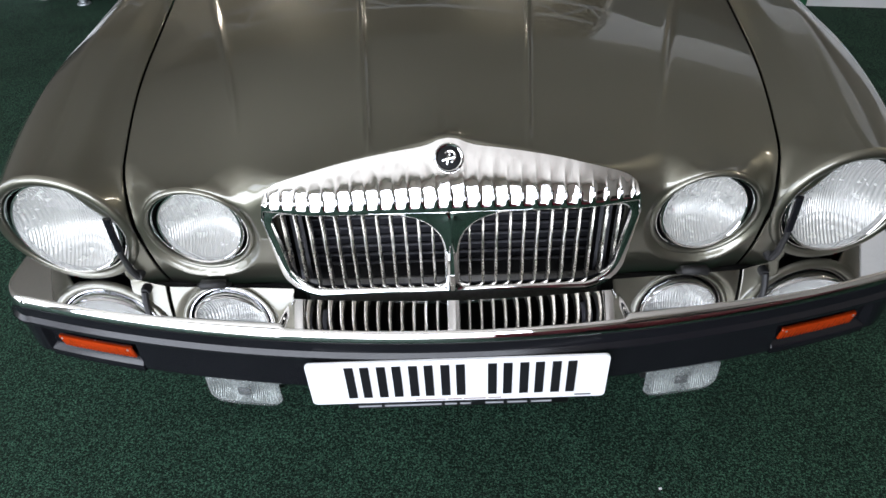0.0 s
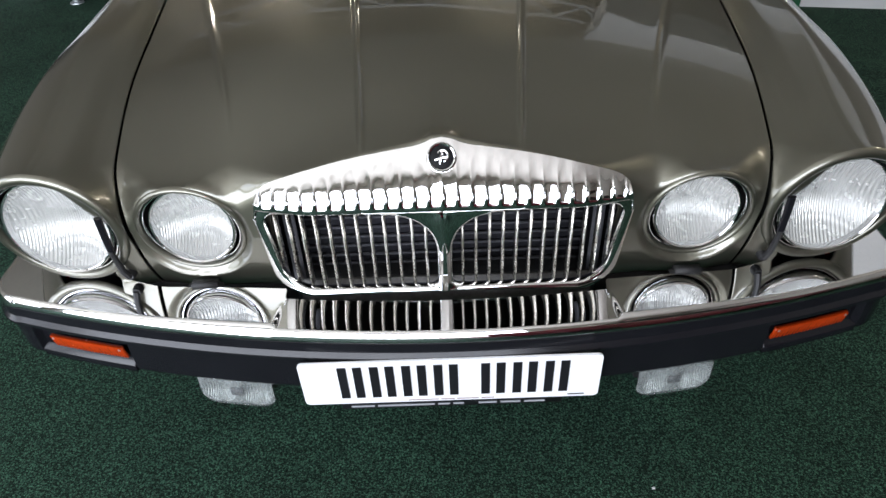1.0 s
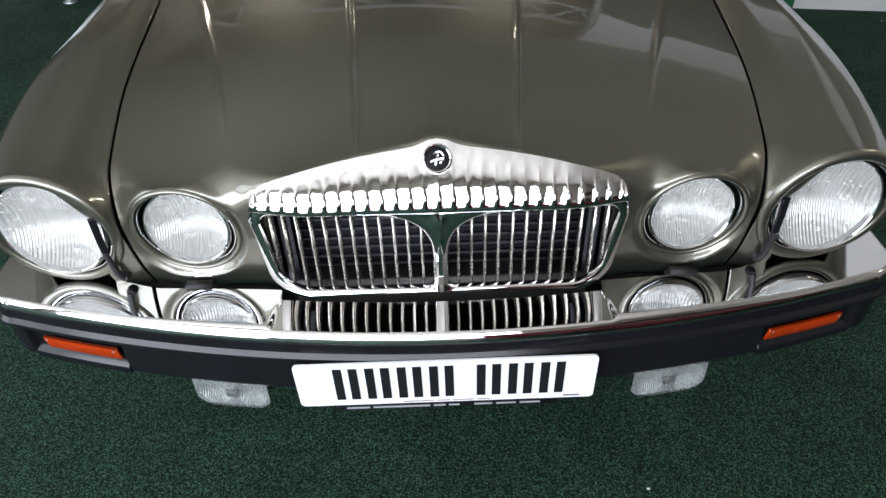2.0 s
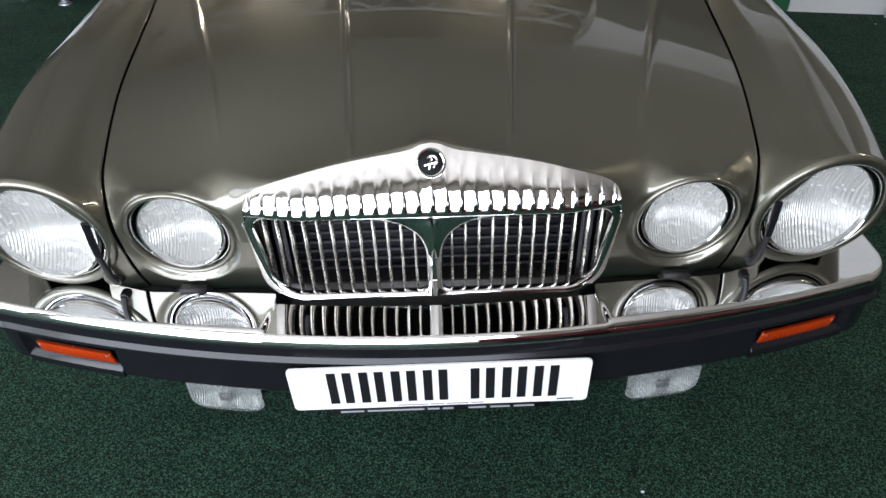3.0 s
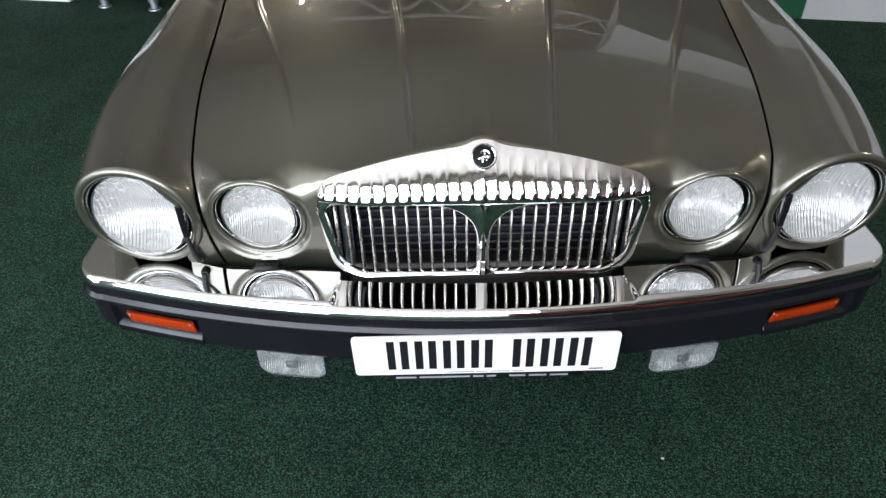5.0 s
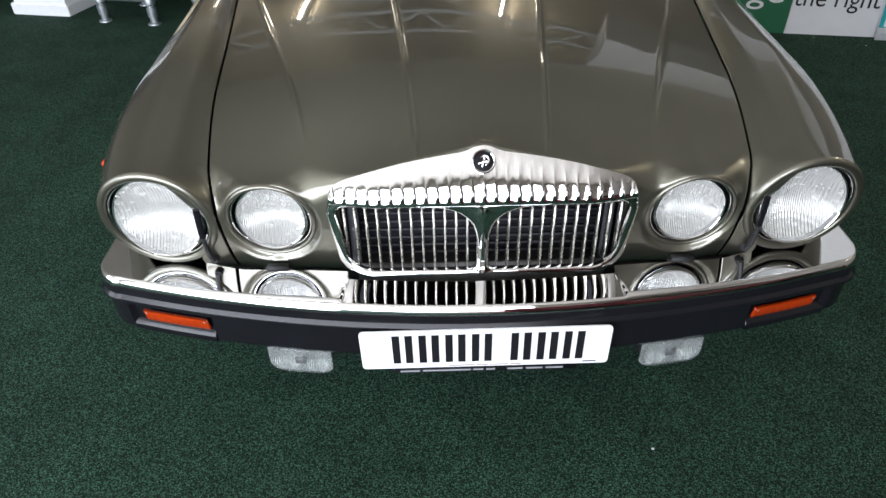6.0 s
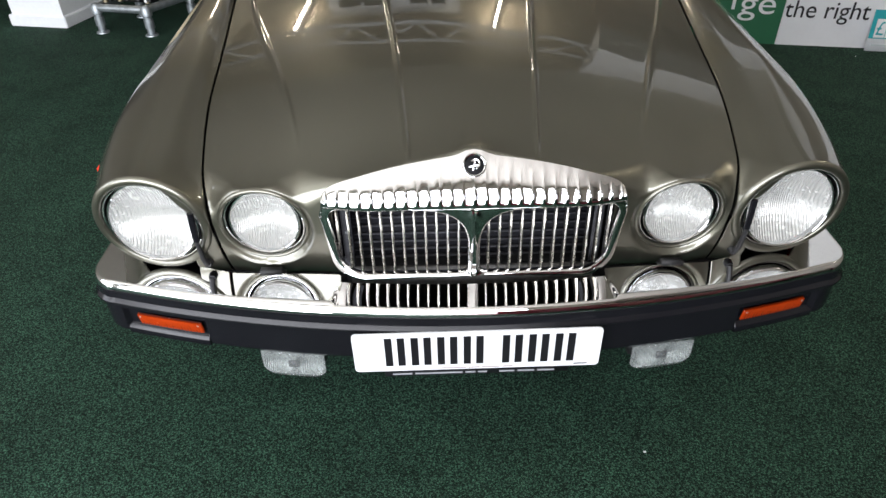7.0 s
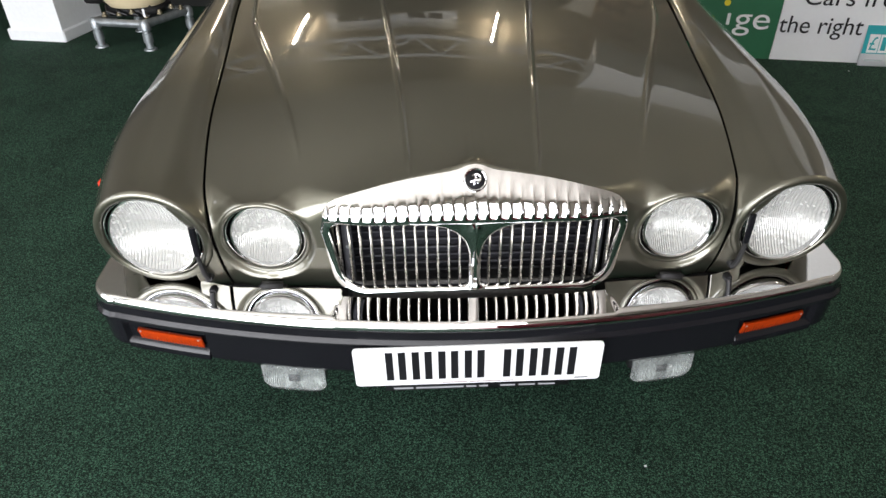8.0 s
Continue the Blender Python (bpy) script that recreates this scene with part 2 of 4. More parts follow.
def pierced(name, along_x, at, thick, lo, hi, w0, w1, sill, head, label, material):
    """A wall with one wide shop window through it."""
    bm = bmesh.new()
    for a, c, z0, z1 in ((lo, hi, 0, sill), (lo, hi, head, HEIGHT), (lo, w0, sill, head), (w1, hi, sill, head)):
        if c > a:
            box(bm, *((a, c, at, at + thick) if along_x else (at, at + thick, a, c)), z0, z1)
    return room_part(name, bm, material, label, "wall")


pierced("wall_west", False, X0 - 0.2, 0.2, Y0, Y1, -4.25, -1.15, 0.35, 3.4, "unseen side wall with a shop window, taupe to cut fill light", SIDEWALL)
pierced("wall_south", True, Y0 - 0.2, 0.2, X0, X1, -5.05, 2.05, 0.25, 3.05, "cream front wall with a wide shop window", WALL)
room_part("wall_east", boxed(X1, X1 + 0.2, Y0, Y1, 0, HEIGHT), SIDEWALL, "unseen side wall, taupe to cut fill light", "wall")


def things_overhead():
    """The girder, tubes and boards above the far half of the room."""
    girder = base("roof_girder", ROOM @ pose(0, 6.0, 0), "white painted steel lattice girder under the ceiling", "girder")
    for z in (3.46, 3.80):
        part("chord", boxed(X0, 3.2, -0.03, 0.03, z, z + 0.055, bevel=0.008), WHITE, girder)
    x, k = X0 + 0.1, 0
    while x < 2.9:
        part("diagonal", tube([(x, 0, 3.50 if k % 2 else 3.82), (x + 0.42, 0, 3.82 if k % 2 else 3.50)], 0.021, 8), WHITE, girder)
        x, k = x + 0.42, k + 1
    for a, c in ((-4.1, 7.3), (-0.43, 7.3), (4.5, 1.8)):
        lamp = base("tube_light", ROOM @ pose(a, c, HEIGHT), "white batten fitting with a lit fluorescent tube", "ceiling light", "tube lights on the ceiling")
        part("batten", boxed(-0.045, 0.045, -0.65, 0.65, -0.07, 0.0, bevel=0.006), WHITE, lamp)
        part("tube", tube([(0, -0.6, -0.105), (0, 0.6, -0.105)], 0.019, 12), TUBE, lamp, "lit fluorescent tube")
    board = base("hanging_sign", ROOM @ pose(-2.1, 6.6, 3.2), "white hanging sign with dark lettering bars", "sign")
    part("panel", boxed(-1.05, 1.05, 0, 0.03, 0, 0.42, bevel=0.004), WHITE, board)
    for x0, x1 in ((-0.85, -0.45), (-0.38, 0.0), (0.2, 0.5), (0.56, 0.8)):
        part("bar", boxed(x0, x1, -0.004, 0.001, 0.15, 0.25), INK, board, smooth=False)
    for x0 in (-0.9, 0.9):
        part("hanger", tube([(x0, 0.015, 0.41), (x0, 0.015, HEIGHT - 3.2)], 0.006, 8), GALV, board)
    room_part("bulkhead", boxed(0.93, X1, 4.65, 5.45, 2.80, HEIGHT), WHITE, "white boxed-in bulkhead below the ceiling", "bulkhead")
    room_part("block_wall", boxed(1.05, X1, 7.6, 7.8, 0, HEIGHT), BLOCKS, "bare brown blockwork partition wall", "wall")
    room_part("dark_wall", boxed(X0, 1.05, Y1 - 0.06, Y1, 0, 3.0), DARKWALL, "dark painted lower part of the end wall", "wall")


TUBE = bpy.data.materials.new("lit_tube")
TUBE.use_nodes = True
TUBE.node_tree.nodes["Principled BSDF"].inputs["Emission Color"].default_value = (1.0, 0.9, 0.72, 1)
TUBE.node_tree.nodes["Principled BSDF"].inputs["Emission Strength"].default_value = 115

BLOCKS = mat("brown_blockwork", (0.24, 0.17, 0.11), 0.85, 0, 0.25, 3, 40, 0.3)
_n, _l = BLOCKS.node_tree.nodes, BLOCKS.node_tree.links
_brick = _n.new("ShaderNodeTexBrick")
_brick.inputs["Scale"].default_value = 1.0
_brick.inputs["Brick Width"].default_value, _brick.inputs["Row Height"].default_value, _brick.inputs["Mortar Size"].default_value = 0.44, 0.22, 0.022
_brick.inputs["Color1"].default_value, _brick.inputs["Color2"].default_value, _brick.inputs["Mortar"].default_value = (0.34, 0.255, 0.175, 1), (0.22, 0.16, 0.11, 1), (0.05, 0.04, 0.03, 1)
_turn = _n.new("ShaderNodeMapping")
_turn.inputs["Rotation"].default_value = (radians(90), 0, 0)
_l.new([q for q in _n if q.bl_idname == "ShaderNodeTexCoord"][0].outputs["Object"], _turn.inputs["Vector"])
_l.new(_turn.outputs[0], _brick.inputs["Vector"])
_l.new(_brick.outputs["Color"], _n["Principled BSDF"].inputs["Base Color"])
things_overhead()

# ---- the car ----
CAR = pose(0.0095, 0, 0, 0, -0.25, -0.25)
car = base("car", CAR, "olive-grey metallic saloon car with fluted chrome grille", "car")

# x, depth, z of the opening's middle; radii of opening and lens; how far it leans forward and toes out
LAMPS = {"outer": (0.660, 0.150, 0.573, 0.1025, 0.0895, 8.0, 5.0), "inner": (0.431, 0.150, 0.567, 0.0845, 0.0705, 9.0, 2.0)}


def lamp_depth(kind, x, z):
    """The depth of the plane in which a lamp's opening lies."""
    lx, ly, lz, hole, lens, lean, toe = LAMPS[kind]
    return ly + math.tan(radians(toe)) * (x - lx) - math.tan(radians(lean)) * (z - lz)


gap_x = smooth_line((0.13, 0.2, 0.4, 0.7, 1.2, 1.5), (0.530, 0.548, 0.580, 0.614, 0.680, 0.712))
nose_z = smooth_line((0, 0.014, 0.028, 0.045, 0.08, 0.14, 0.20, 0.25, 0.30, 0.36, 0.431, 0.48, 0.53, 0.57, 0.62, 0.66), (0.730, 0.728, 0.723, 0.719, 0.7145, 0.7055, 0.6935, 0.680, 0.667, 0.656, 0.6580, 0.653, 0.650, 0.660, 0.683, 0.6880))
nose_y = smooth_line((0, 0.05, 0.08, 0.14, 0.2, 0.25, 0.30, 0.36, 0.431, 0.48, 0.53, 0.58, 0.62, 0.66, 0.74), (0.156, 0.147, 0.141, 0.134, 0.127, 0.125, 0.131, 0.137, 0.1365, 0.139, 0.150, 0.145, 0.1375, 0.1345, 0.14))
nose_r = smooth_line((0, 0.23, 0.29, 0.34, 0.37, 0.40, 0.431, 0.46, 0.49, 0.53, 0.58, 0.62, 0.66), (0.008, 0.008, 0.03, 0.050, 0.036, 0.016, 0.009, 0.016, 0.045, 0.075, 0.052, 0.018, 0.008))
mid_z = smooth_line((0.12, 0.2, 0.3, 0.45, 0.6, 1.0, 1.5), (0.731, 0.747, 0.767, 0.787, 0.803, 0.836, 0.868))
edge_z = smooth_line((0.13, 0.25, 0.4, 0.7, 1.2, 1.5), (0.65, 0.684, 0.712, 0.750, 0.792, 0.812))
crease_in = smooth_line((0.13, 0.6, 1.0, 1.5), (0.124, 0.168, 0.212, 0.262))
crease_out = smooth_line((0.2, 0.29, 0.52, 0.8, 1.03, 1.5), (0.347, 0.369, 0.440, 0.535, 0.600, 0.665))


def bonnet_z(x, y):
    g = gap_x(y)
    rear = mid_z(y) - (mid_z(y) - edge_z(y)) * (x / g) ** 2
    b = 1 - (1 - min(1.0, max(0.0, (y - 0.13) / 0.36))) ** 2.3
    z = nose_z(x) * (1 - b) + rear * b
    z -= 0.0095 * math.exp(-(x / 0.027) ** 2) * ease((y - 0.152) / 0.03) * (1 - b)
    ci, co = crease_in(y), crease_out(y)
    k = ease((y - 0.15) / 0.30)
    if x < ci:                                   # each panel between two creases is slightly crowned
        z += k * 0.0030 * (1 - (x / ci) ** 2)
    elif x < co:
        z += k * 0.0028 * (1 - ((2 * x - ci - co) / (co - ci)) ** 2)
    d = abs(x - ci)
    z += ease((y - 0.125) / 0.09) * (0.0016 * math.exp(-d / 0.016) + 0.0046 * math.exp(-(d / 0.0046) ** 2))
    d = abs(x - co)
    z += ease((y - 0.22) / 0.16) * (0.0016 * math.exp(-d / 0.016) + 0.0042 * math.exp(-(d / 0.0046) ** 2))
    return z


def face_y(x, z):
    """The front panel's depth: it leans back towards the bumper."""
    return nose_y(x) + 0.8 * max(0.0, 0.60 - z) ** 2 + 1.2 * max(0.0, 0.52 - z) ** 2


def seated(kind, x, y, z):
    """Draws a point of the front panel onto the plane of a lamp's rim where it comes near."""
    lx, ly, lz, hole, lens, lean, toe = LAMPS[kind]
    d = math.hypot(x - lx, z - lz) - hole
    w = 1 - ease((d - 0.005) / 0.018)
    return y + (lamp_depth(kind, x, z) + 0.002 - y) * w


def punch(P, keep, kind, side=1):
    """Opens the lamp's hole in a front panel."""
    lx, ly, lz, hole = LAMPS[kind][:4]
    d = np.hypot(P[:, :, 0] - side * lx, P[:, :, 2] - lz)
    for i in range(P.shape[0] - 1):
        for j in range(P.shape[1] - 1):
            if P[i, j, 3] < 1 and d[i:i + 2, j:j + 2].mean() < hole + 0.003:
                keep[i][j] = False


def column(x, x_at, top_z, back, rows_face=40, rows_nose=10, rows_back=70):
    """One lengthwise line of a panel: up the front, round the nose and back over the top."""
    r, y0 = nose_r(x), nose_y(x)
    pts = []
    z1 = nose_z(x) - r
    for k in range(rows_face):
        z = 0.43 + (z1 - 0.43) * k / rows_face
        xf = x_at(y0) * (1 - 0.15 * (z1 - z))
        pts.append((xf, seated("inner", xf, face_y(x, z), z), z, 0))
    for k in range(rows_nose):
        a = math.pi / 2 * k / rows_nose
        y = y0 + r * (1 - math.cos(a))
        z = top_z(x_at(y), y) - r * (1 - math.sin(a))
        pts.append((x_at(y), seated("inner", x_at(y), y, z), z, 0.5))
    for k in range(rows_back + 1):
        y = y0 + r + (back - y0 - r) * (k / rows_back) ** 1.25
        pts.append((x_at(y), y, top_z(x_at(y), y), 1))
    return pts


def mirrored(P, s):
    P = np.array(P)[:, :, :3].copy()
    P[:, :, 0] *= s
    return P


BACK = 1.45
# bonnet, one skin from shut line to shut line
half = []
us = np.linspace(0, 1, 400)
for u in us:
    x0 = u * gap_x(0.13)
    half.append(column(x0, lambda y, u=u: u * gap_x(y), bonnet_z, BACK))
half = np.array(half).transpose(1, 0, 2)
full = np.concatenate([half[:, :0:-1] * np.array((-1, 1, 1, 1)), half], axis=1)
keep = np.ones((full.shape[0] - 1, full.shape[1] - 1), bool)
for s in (-1, 1):
    punch(full, keep, "inner", s)
for i in range(full.shape[0] - 1):
    for j in range(full.shape[1] - 1):
        if full[i, j, 3] < 0.4 and abs(full[i, j, 0]) < 0.285:
            keep[i][j] = False
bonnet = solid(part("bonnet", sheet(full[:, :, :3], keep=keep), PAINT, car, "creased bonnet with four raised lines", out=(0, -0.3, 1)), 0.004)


def wing_front(t):
    """The wing's front edge, from the shut line over the lamp and down its outer side."""
    lx, ly, lz, hole = LAMPS["outer"][:4]
    if t < 0.3:
        x = 0.537 + (lx - 0.537) * t / 0.3
        return x, nose_y(x), nose_z(x)
    a = radians(90 - 158 * (t - 0.3) / 0.7)
    x, z = lx + (hole + 0.0145) * math.cos(a), lz + (hole + 0.0145) * math.sin(a)
    return x, lamp_depth("outer", x, z) + 0.001, z


ts = (0, 0.08, 0.2, 0.3, 0.42, 0.52, 0.62, 0.72, 0.86, 1.0)
rear_x = smooth_line(ts, (0.612, 0.630, 0.668, 0.717, 0.780, 0.821, 0.853, 0.874, 0.886, 0.876))
rear_z = smooth_line(ts, (0.746, 0.754, 0.762, 0.763, 0.732, 0.692, 0.640, 0.575, 0.47, 0.34))
far_x = smooth_line(ts, (0.715, 0.725, 0.742, 0.766, 0.812, 0.850, 0.880, 0.897, 0.902, 0.888))
far_z = smooth_line(ts, (0.814, 0.822, 0.826, 0.822, 0.786, 0.736, 0.682, 0.610, 0.50, 0.34))
YR = 0.62


def wing_free(t, y):
    fx, fy, fz = wing_front(t)
    if y < YR:
        q = min(1.0, max(0.0, (y - fy) / (YR - fy)))
        b = ease(q) * 0.6 + 0.4 * q
        side = ease((t - 0.3) / 0.15)
        bx = b + (1 - (1 - q) ** 2.2 - b) * side
        return fx + (rear_x(t) - fx) * bx, fz + (rear_z(t) - fz) * b
    b = (y - YR) / (BACK - YR)
    return rear_x(t) + (far_x(t) - rear_x(t)) * b, rear_z(t) + (far_z(t) - rear_z(t)) * b


def wing_point(t, y):
    """The wing's skin, drawn to the shut line along the bonnet's edge."""
    x, z = wing_free(t, y)
    if t < 0.3:
        x0, z0 = wing_free(0.0, y)
        k = (1 - t / 0.3) ** 1.5
        x += (gap_x(y) + 0.0048 - x0) * k
        z += (bonnet_z(gap_x(y), y) - z0) * k
    return x, z


def wing_skin():
    lx, ly, lz = LAMPS["outer"][:3]
    cols = []
    for t in np.linspace(0, 1, 90):
        fx, fy, fz = wing_front(t)
        r = nose_r(min(fx, lx)) if t < 0.3 else 0.008
        pts = []
        for k in range(10):
            a = math.pi / 2 * k / 10
            y = fy + r * (1 - math.cos(a))
            x, z = wing_point(t, y)
            sink = r * (1 - math.sin(a))
            if t < 0.3:
                z -= sink
            else:
                d = Vector((lx - x, lz - z)).normalized()
                x, z = x + d.x * sink, z + d.y * sink
            pts.append((x, seated("outer", x, y, z) if t < 0.3 else y, z))
        for k in range(66):
            y = fy + r + (BACK - fy - r) * (k / 65) ** 1.2
            x, z = wing_point(t, y)
            pts.append((x, y, z))
        cols.append(pts)
    return np.array(cols).transpose(1, 0, 2)


def wing_face():
    lx, ly, lz, hole = LAMPS["outer"][:4]
    cols = []
    for xn in np.linspace(0.537, 0.70, 70):
        xq = min(xn, lx)
        top = nose_z(xq) - nose_r(xq)
        col = []
        for k in range(41):
            z = 0.43 + (top - 0.43) * k / 40
            fall = max(0.0, 1 - (xn - 0.537) / (lx - 0.537))
            x = xn + 0.0046 * fall ** 1.5 - 0.08 * (top - z) * fall
            col.append((x, seated("outer", x, face_y(xq, z), z), z, 0))
        cols.append(col)
    P = np.array(cols).transpose(1, 0, 2)
    keep = np.ones((P.shape[0] - 1, P.shape[1] - 1), bool)
    punch(P, keep, "outer")
    for i in range(P.shape[0] - 1):
        for j in range(P.shape[1] - 1):
            if P[i, j, 0] > lx - 0.015 or (P[i, j, 0] > 0.592 and P[i, j, 2] < lz):
                keep[i][j] = False
    return P, keep


def lamp_frame(kind, s):
    """The lamp's own axes at the middle of its opening, with z pointing out of it."""
    lx, ly, lz, hole, lens, lean, toe = LAMPS[kind]
    n = Vector((s * math.sin(radians(toe)), -math.cos(radians(toe)) * math.cos(radians(lean)), -math.sin(radians(lean)))).normalized()
    u = Vector((0, 0, 1)).cross(n).normalized()
    v = n.cross(u)
    m = Matrix((u, v, n)).transposed().to_4x4()
    m.translation = (s * lx, ly, lz)
    return m


def lamp_rim(kind, s):
    """The body-coloured lip round a lamp, rolled in towards the bowl."""
    hole = LAMPS[kind][3]
    w = 1.5 if kind == "outer" else 0.85
    return spun([(hole + w * g, f) for g, f in ((0.0125, -0.006), (0.0115, -0.0015), (0.0095, 0.0012), (0.0070, 0.0026), (0.0045, 0.0028), (0.0022, 0.0018), (0.0008, 0.0), (0.0002, -0.003), (0.0004, -0.012))], lamp_frame(kind, s), 120)


def headlamp(kind, s, parent):
    lx, ly, lz, hole, lens, lean, toe = LAMPS[kind]
    rim = lamp_frame(kind, s)
    m = pose(s * lx, ly + 0.007, lz + 0.002, 87, 0, 3 * s)      # local z points forward
    lamp = part("headlight", spun([(hole + 0.001, -0.006), (hole + 0.001, -0.05), (hole - 0.01, -0.09), (0.001, -0.10)], rim), BLACK, parent, "round headlight in a dark bowl")
    part("bezel", spun([(hole - 0.0010, -0.012), (hole - 0.0012, -0.0055), (hole - 0.0022, -0.0042), (hole - 0.0036, -0.0042), (hole - 0.0046, -0.0058), (hole - 0.0050, -0.012)], rim, 96), CHROME, lamp, "narrow chrome bezel")
    part("chrome_ring", spun([(lens + 0.0055, -0.022), (lens + 0.0052, -0.006), (lens + 0.0042, -0.001), (lens + 0.0022, 0.0012), (lens + 0.0004, 0.0014), (lens - 0.0012, 0.0), (lens - 0.0012, -0.012)], m, 96), CHROME, lamp, "thin chrome ring")
    # the bowl
    dish = []
    for r in np.linspace(1, 0.02, 24):
        line = []
        for a in np.linspace(0, 2 * math.pi, 96, endpoint=False):
            px, pz = (lens - 0.001) * r * math.cos(a), (lens - 0.001) * r * math.sin(a)
            line.append(m @ Vector((px, pz, -0.012 - 0.046 * (1 - r * r))))
        dish.append(line)
    part("reflector", sheet(dish, True), FLUTED, lamp, "bright silvered reflector", sharp=4)
    # pressed glass: a shallow dome whose back carries upright flutes
    rows = []
    for r in np.linspace(1, 0.02, 16):
        rows.append([m @ Vector((lens * r * math.cos(a), lens * r * math.sin(a), 0.016 * (1 - r * r) + 0.002)) for a in np.linspace(0, 2 * math.pi, 96, endpoint=False)])
    bm = sheet(rows, True)
    back = []
    for r in np.linspace(1, 0.02, 30):
        line = []
        for a in np.linspace(0, 2 * math.pi, 96, endpoint=False):
            px, pz = lens * r * math.cos(a), lens * r * math.sin(a)
            band = 1.0 if abs(pz) < 0.5 * lens else 0.5
            flute = 0.0014 * band * math.cos(px / 0.0065 * 2 * math.pi * (1.0 if pz < 0.02 else 0.55)) * min(1, (1 - r) * 8)
            line.append(m @ Vector((px, pz, 0.016 * (1 - r * r) - 0.003 + flute)))
        back.append(line)
    sheet(back, True, bm)
    part("lens", bm, LENS, lamp, "clear fluted glass lens", sharp=4).visible_shadow = False
    return lamp


def wiper(s, parent):
    """A small headlight wiper parked on the lamp's inner side."""
    bm = tube([(s * 0.568, 0.152, 0.470), (s * 0.570, 0.143, 0.49), (s * 0.572, 0.137, 0.53), (s * 0.570, 0.134, 0.575)], [0.0065, 0.006, 0.005, 0.0038], 8)
    w = part("headlight_wiper", bm, BLACK, parent, "black headlight wiper arm")
    part("pivot", spun([(0.001, 0.008), (0.007, 0.008), (0.009, 0.003), (0.009, -0.06)], pose(s * 0.567, 0.158, 0.470, 90)), BLACK, w)
    part("grommet", spun([(0.001, 0.002), (0.011, 0.002), (0.013, -0.02)], pose(s * 0.552, 0.168, 0.491, 90)), RUBBER, w)
    part("blade", tube([(s * 0.571, 0.136, 0.54), (s * 0.570, 0.133, 0.575), (s * 0.567, 0.1295, 0.612)], 0.0045, 8, flat=1.6), RUBBER, w, "black rubber blade")
    return w


for s in (-1, 1):
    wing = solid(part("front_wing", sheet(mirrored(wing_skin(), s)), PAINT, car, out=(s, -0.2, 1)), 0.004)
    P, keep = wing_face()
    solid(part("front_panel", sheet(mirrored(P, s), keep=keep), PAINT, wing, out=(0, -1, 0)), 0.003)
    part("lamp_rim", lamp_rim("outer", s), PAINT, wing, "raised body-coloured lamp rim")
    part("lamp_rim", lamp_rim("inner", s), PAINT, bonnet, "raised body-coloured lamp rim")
    headlamp("outer", s, car)
    headlamp("inner", s, car)
    wiper(s, car)


# ---- grille ----
grille_top = smooth_line((0, 0.014, 0.028, 0.045, 0.08, 0.14, 0.2, 0.25, 0.28, 0.292, 0.299, 0.303), (0.734, 0.732, 0.727, 0.723, 0.7185, 0.7095, 0.6975, 0.683, 0.671, 0.662, 0.650, 0.628))


def arch(s, grow=0.0, steps=14):
    """The outline of one of the two openings, drawn from the centre bar round."""
    pts = []

    def bend(cx, cz, rx, rz, a0, a1, k=steps):
        for a in np.linspace(radians(a0), radians(a1), k):
            pts.append((cx + (rx + grow) * math.cos(a), cz + (rz + grow) * math.sin(a)))
    top, low, inner, outer = 0.628, 0.478, 0.0125, 0.286
    bend(inner + 0.012, low + 0.012, 0.012, 0.012, 180, 270, 6)
    bend(0.224, low + 0.042, 0.050, 0.042, 270, 352, 20)
    bend(outer - 0.024, top - 0.022, 0.026, 0.022, -6, 96)
    pts.append((0.20, top + 0.002 + grow))
    pts.append((0.145, top + 0.001 + grow))
    for a in np.linspace(0, math.pi / 2, 24):              # a squared-off quarter arch down into the centre bar
        pts.append((inner + 0.105 - (0.105 + grow) * math.sin(a) ** 0.77, top - 0.088 + (0.088 + grow) * max(0.0, math.cos(a)) ** 0.77))
    return [(s * x, z) for x, z in pts]


CORE = mat("radiator_core", (0.028, 0.028, 0.033), 0.7, 0.0, 0.3, 30, 400, 0.4, 0, 0.03)
TUBE_GREY = mat("radiator_tube_grey", (0.09, 0.09, 0.10), 0.6, 0, 0.3, 30, 400, 0, 0, 0.1)
grille = part("grille", boxed(-0.295, 0.295, 0.235, 0.25, 0.36, 0.64), CORE, car, "fluted chrome radiator grille")


def set_back(x):
    """The grille bows back towards its ends."""
    return 0.020 * ease((abs(x) - 0.20) / 0.12)


